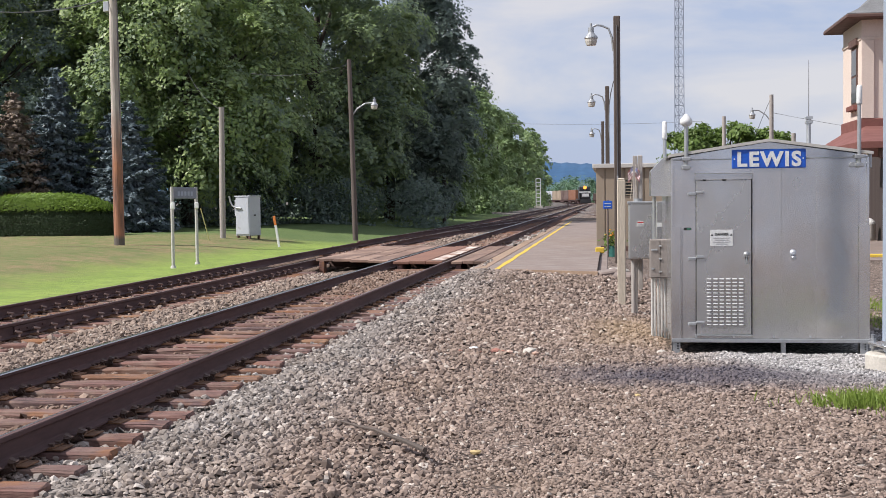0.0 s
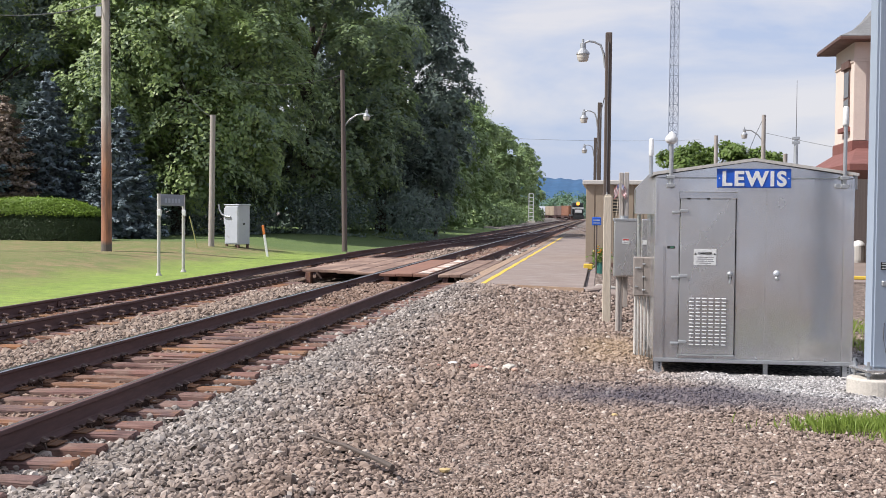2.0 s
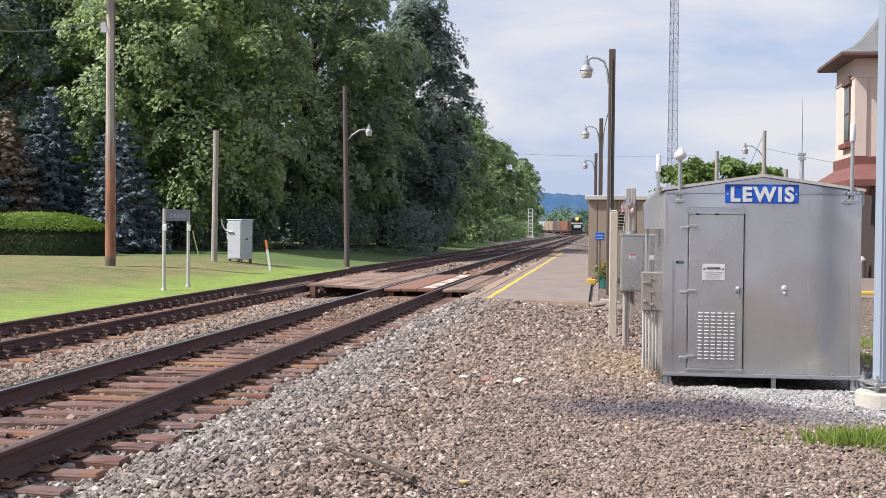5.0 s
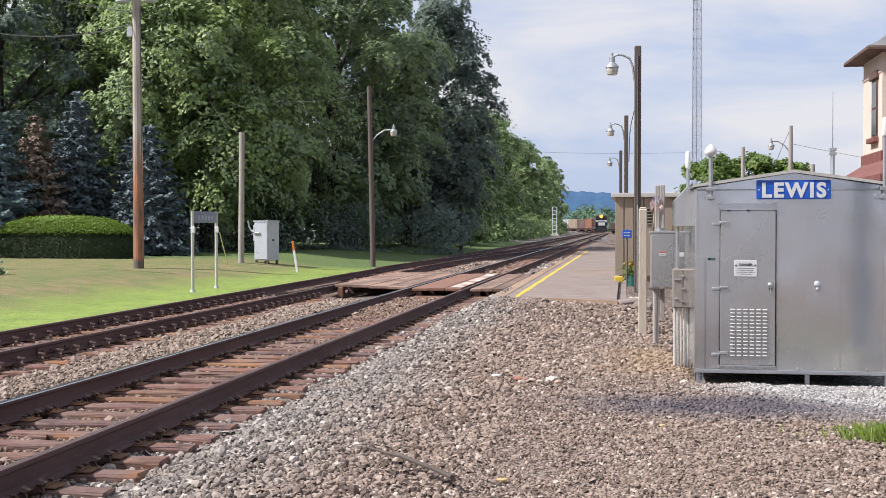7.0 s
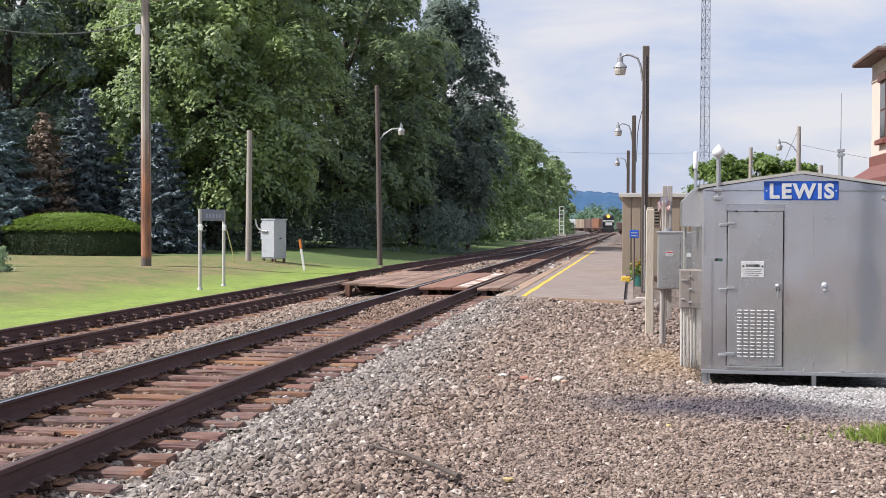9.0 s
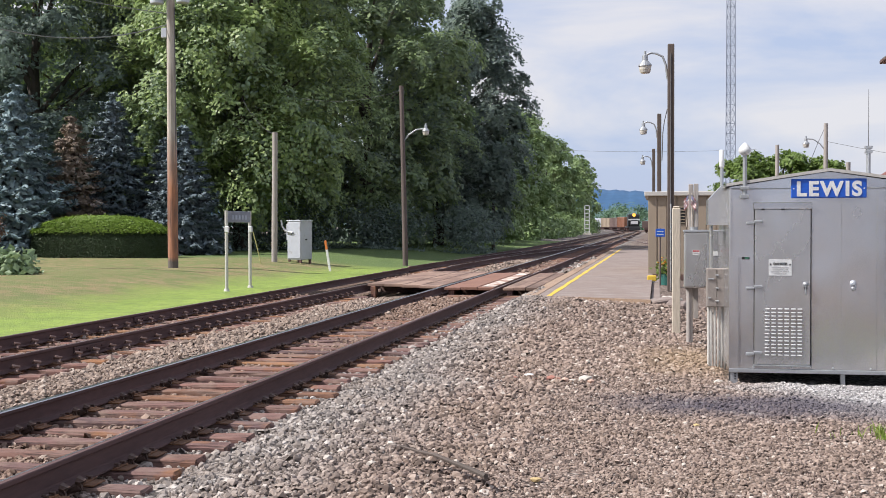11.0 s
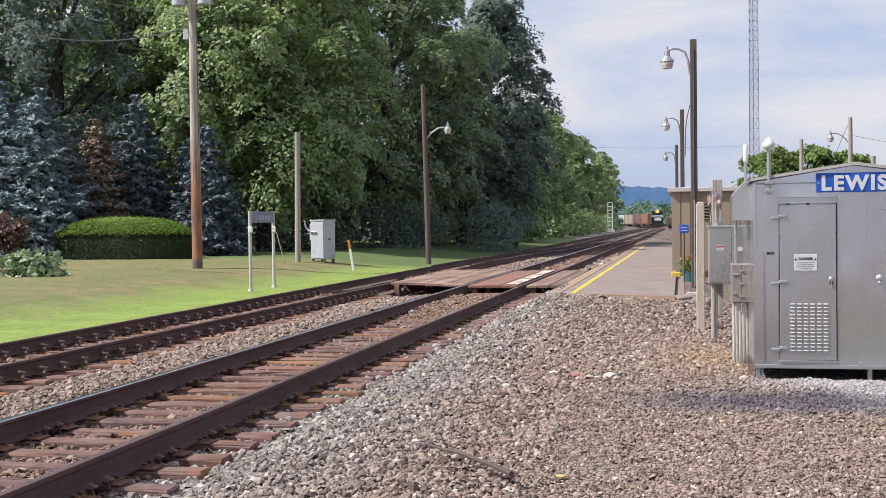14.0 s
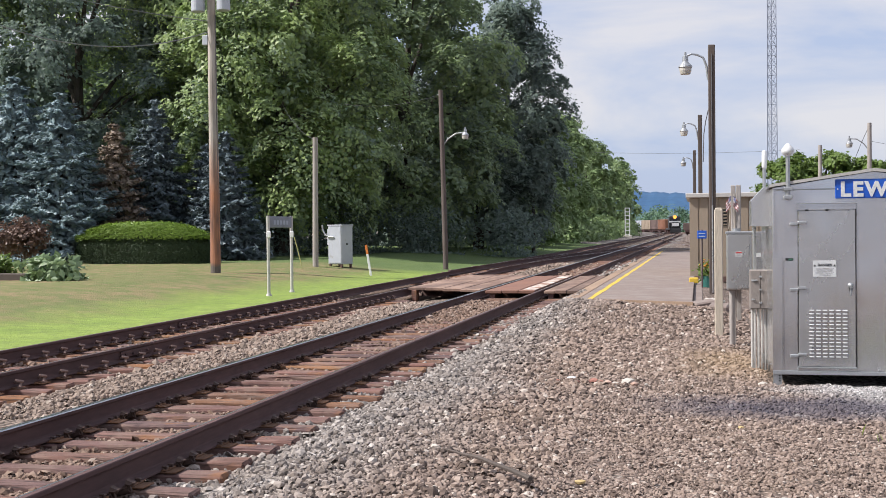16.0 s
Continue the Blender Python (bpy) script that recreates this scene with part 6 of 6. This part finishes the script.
c, nn = crown_cloud(under, 52, 0.5, r)
c[:, 2] = np.maximum(c[:, 2], height(c[:, 0], c[:, 1]) + 0.1)
tagged(new("undergrowth", leaf_mesh("undergrowth", c, nn, 0.15, M["leaf_dark"], r)), "dark shrubs and saplings under the trees", "shrubs", kind="stuff")
under = [((-14.0 - r.random() * 2, 92 + k * 9.0, 1.0), (1.8, 4.0, 1.6 + r.random()), 50) for k in range(20)]
c, nn = crown_cloud(under, 18, 0.5, r)
c[:, 2] = np.maximum(c[:, 2], height(c[:, 0], c[:, 1]) + 0.1)
tagged(new("trackside_brush", leaf_mesh("trackside_brush", c, nn, 0.34, M["leaf_far"], r)), "low green brush along the far track", "brush", kind="stuff")

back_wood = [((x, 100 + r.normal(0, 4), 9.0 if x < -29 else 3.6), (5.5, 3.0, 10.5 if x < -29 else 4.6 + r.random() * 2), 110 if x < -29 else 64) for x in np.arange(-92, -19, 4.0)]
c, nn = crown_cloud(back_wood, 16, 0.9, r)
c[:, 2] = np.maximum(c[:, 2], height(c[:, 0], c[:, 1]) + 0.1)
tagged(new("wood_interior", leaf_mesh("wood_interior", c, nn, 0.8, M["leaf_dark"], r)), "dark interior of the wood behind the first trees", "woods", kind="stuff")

# yard bushes behind the metal house
for k, (x, y, h, w) in enumerate(((4.9, 70, 6.3, 2.0), (7.0, 71, 6.5, 2.2), (9.0, 70, 6.0, 2.0))):
    broadleaf("light green feathery sumac bush beyond the yard", x, y, h, w, M["leaf_light"], 60 + k, 10000, 0.20, 0.2, 0.42, "bush", "sumac bushes")

# clipped hedge
hedge = root("hedge", "clipped rounded hedge, bright green on top and dark below", "hedge", (-23.7, 47.2, ground_z(-23.7, 47.2)))
r = np.random.default_rng(70)
N = 56000
a, b4 = r.uniform(0, 2 * math.pi, N), r.uniform(0, 1, N) ** 0.6
sup = 2.7
ca, sa = np.cos(a), np.sin(a)
rad = (np.abs(ca) ** sup + np.abs(sa) ** sup) ** (-1 / sup)
zz = r.uniform(0.05, 1, N)
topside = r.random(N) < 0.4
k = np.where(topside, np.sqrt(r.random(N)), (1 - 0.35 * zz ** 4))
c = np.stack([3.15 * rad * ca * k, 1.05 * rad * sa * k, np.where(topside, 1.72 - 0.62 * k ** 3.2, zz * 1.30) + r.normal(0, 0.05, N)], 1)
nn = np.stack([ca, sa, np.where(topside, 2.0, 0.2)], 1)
# Bright top leaves and dark side leaves carry sun and shade in their colour.
for tag, pick, look_of in (("top_growth", topside, "leaf_hedge"), ("side_foliage", ~topside, "leaf_hedge_shade")):
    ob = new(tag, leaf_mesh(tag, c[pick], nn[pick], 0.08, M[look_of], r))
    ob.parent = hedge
part("twig_core", box((-2.5, -0.7, 0.0), (2.5, 0.7, 1.2), 0.3), M["bark"], hedge)

# planting bed
bed = root("planting_bed", "raised planting bed edged with dark timber", "planting bed", (-20.2, 30.5, ground_z(-20.2, 30.5)))
part("edging", box((-1.6, -0.12, -0.05), (1.25, 0.08, 0.22), 0.03), M["pole_dark"], bed)
part("soil", box((-1.6, 0.08, -0.05), (1.2, 1.6, 0.16), 0.05), M["bark"], bed)


def plant(label, x, y, tall, wide, leaf, n, size, seed, category):
    r = np.random.default_rng(seed)
    p = root("shrub" if category == "shrub" else "plant", label, category, (x, y, ground_z(x, y)))
    lob = [((r.normal(0, wide * 0.35), r.normal(0, wide * 0.3), tall * r.uniform(0.35, 0.75)), (wide * 0.55, wide * 0.5, tall * 0.3), max(3, n // 200)) for _ in range(8)]
    c, nn = crown_cloud(lob, 25, size * 1.4, r)
    c[:, 2] = np.maximum(c[:, 2], 0.03)
    ob = new("leaves", leaf_mesh("leaves", c, nn, size, leaf, r))
    ob.parent = p
    for k in range(4):
        part("stem", tube([(0, 0, -0.05), (0.1 * wide * math.cos(k * 1.6), 0.1 * wide * math.sin(k * 1.6), tall * 0.3), (0.4 * wide * math.cos(k * 1.6), 0.4 * wide * math.sin(k * 1.6), tall * 0.65)], 0.012, 5), M["bark"], p)


plant("low hosta with pale green broad leaves", -18.15, 30.4, 0.46, 0.56, M["leaf_hosta"], 1100, 0.24, 71, "plant")
plant("bronze-leaved shrub in the planting bed", -24.0, 38.3, 2.1, 0.95, M["leaf_bronze"], 2600, 0.12, 72, "shrub")
plant("tuft of light green foliage in the planting bed", -20.1, 31.0, 0.75, 0.45, M["leaf_light"], 600, 0.12, 73, "plant")


# ---------- grass ----------
def blades(name, label, places, tall, material, rng, wide=0.008):
    n = len(places)
    z = height(places[:, 0], places[:, 1])
    base = np.concatenate([places, z[:, None]], 1)
    lean = rng.normal(0, 0.45, (n, 2)) * tall
    a = rng.uniform(0, 2 * math.pi, n)
    s = np.stack([np.cos(a), np.sin(a), 0 * a], 1) * wide
    h = (tall * rng.uniform(0.5, 1.3, n))[:, None]
    mid = base + np.concatenate([lean * 0.35, h * 0.6], 1)
    tip = base + np.concatenate([lean, h], 1)
    v = np.stack([base - s, base + s, mid + s * 0.8, tip, mid - s * 0.8], 1).reshape(-1, 3)
    tagged(new(name, arrays(name, v, np.arange(n * 5).reshape(n, 5), material)), label, "grass", kind="stuff")


r = np.random.default_rng(80)
c = np.concatenate([np.stack([r.normal(x, sx, k), r.normal(y, sy, k)], 1) for x, y, sx, sy, k in ((2.35, 10.65, 0.28, 0.10, 900), (2.75, 10.75, 0.25, 0.16, 900), (3.2, 10.5, 0.35, 0.2, 900), (2.1, 10.8, 0.15, 0.12, 300), (2.9, 10.2, 0.3, 0.12, 400), (4.9, 20.0, 0.5, 0.5, 900), (3.9, 20.5, 0.25, 0.9, 500), (3.7, 17.5, 0.15, 0.6, 260))])
blades("grass_tufts", "bright green grass tufts growing in the gravel", c[r.random(len(c)) < 0.75], 0.125, M["blade"], r, 0.005)
c = scatter(30000, -17.5, -10.05, 15, 48, r)
c = c[r.random(len(c)) < 0.55 * smoothstep(-13.6, -12.0, c[:, 0] + np.sin(c[:, 1] * 0.8) * 0.8)]
blades("lawn_blades", "short bright grass blades along the lawn's edge", c, 0.02, M["blade"], r, 0.007)

# ---------- hills and far woods ----------
def ridge(name, label, y, x0, x1, base, rise, material, step, seed, depth):
    xs = np.arange(x0, x1, step)
    prof = np.array([base + rise * (noise.fractal((x / 900.0, seed, 0), 1.0, 2.0, 4) * 0.5) + 4.0 * noise.noise((x / 18.0, seed + 3, 0)) for x in xs])
    rows = [np.stack([xs, np.full_like(xs, y + dy), prof * k], 1) for dy, k in ((-depth, -0.02), (-depth * 0.55, 0.45), (-depth * 0.2, 0.85), (0, 1.0), (depth, 0.2))]
    v = np.concatenate(rows)
    n = len(xs)
    f = np.concatenate([np.stack([np.arange(n - 1), np.arange(1, n), np.arange(1, n) + n, np.arange(n - 1) + n], 1) + k * n for k in range(len(rows) - 1)])
    tagged(new(name, arrays(name, v, f, material, True)), label, "hill", kind="structure")


# Distance haze is put into the base colours of both hills.
M["hill_far"] = surf("haze_blue_ridge", (0.032, 0.098, 0.20), (0.025, 0.082, 0.175), 1.0, s1=0.012, s2=0.05, bump=0)
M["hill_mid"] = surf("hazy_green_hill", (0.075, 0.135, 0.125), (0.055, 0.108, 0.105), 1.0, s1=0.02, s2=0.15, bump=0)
ridge("hill", "wooded ridge on the horizon, tinted haze blue", 3400, -2600, 2800, 112, 60, M["hill_far"], 9, 4.2, 500)
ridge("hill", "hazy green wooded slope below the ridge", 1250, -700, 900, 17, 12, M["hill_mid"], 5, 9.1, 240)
r = np.random.default_rng(90)
far = [((x, 470 + abs(x) * 0.6 + r.normal(0, 25), 3.5), (7, 7, 5 + r.random() * 3), 26) for x in np.arange(-130, 200, 7.5)]
c, nn = crown_cloud(far, 34, 1.5, r)
c[:, 2] = np.maximum(c[:, 2], 0.3)
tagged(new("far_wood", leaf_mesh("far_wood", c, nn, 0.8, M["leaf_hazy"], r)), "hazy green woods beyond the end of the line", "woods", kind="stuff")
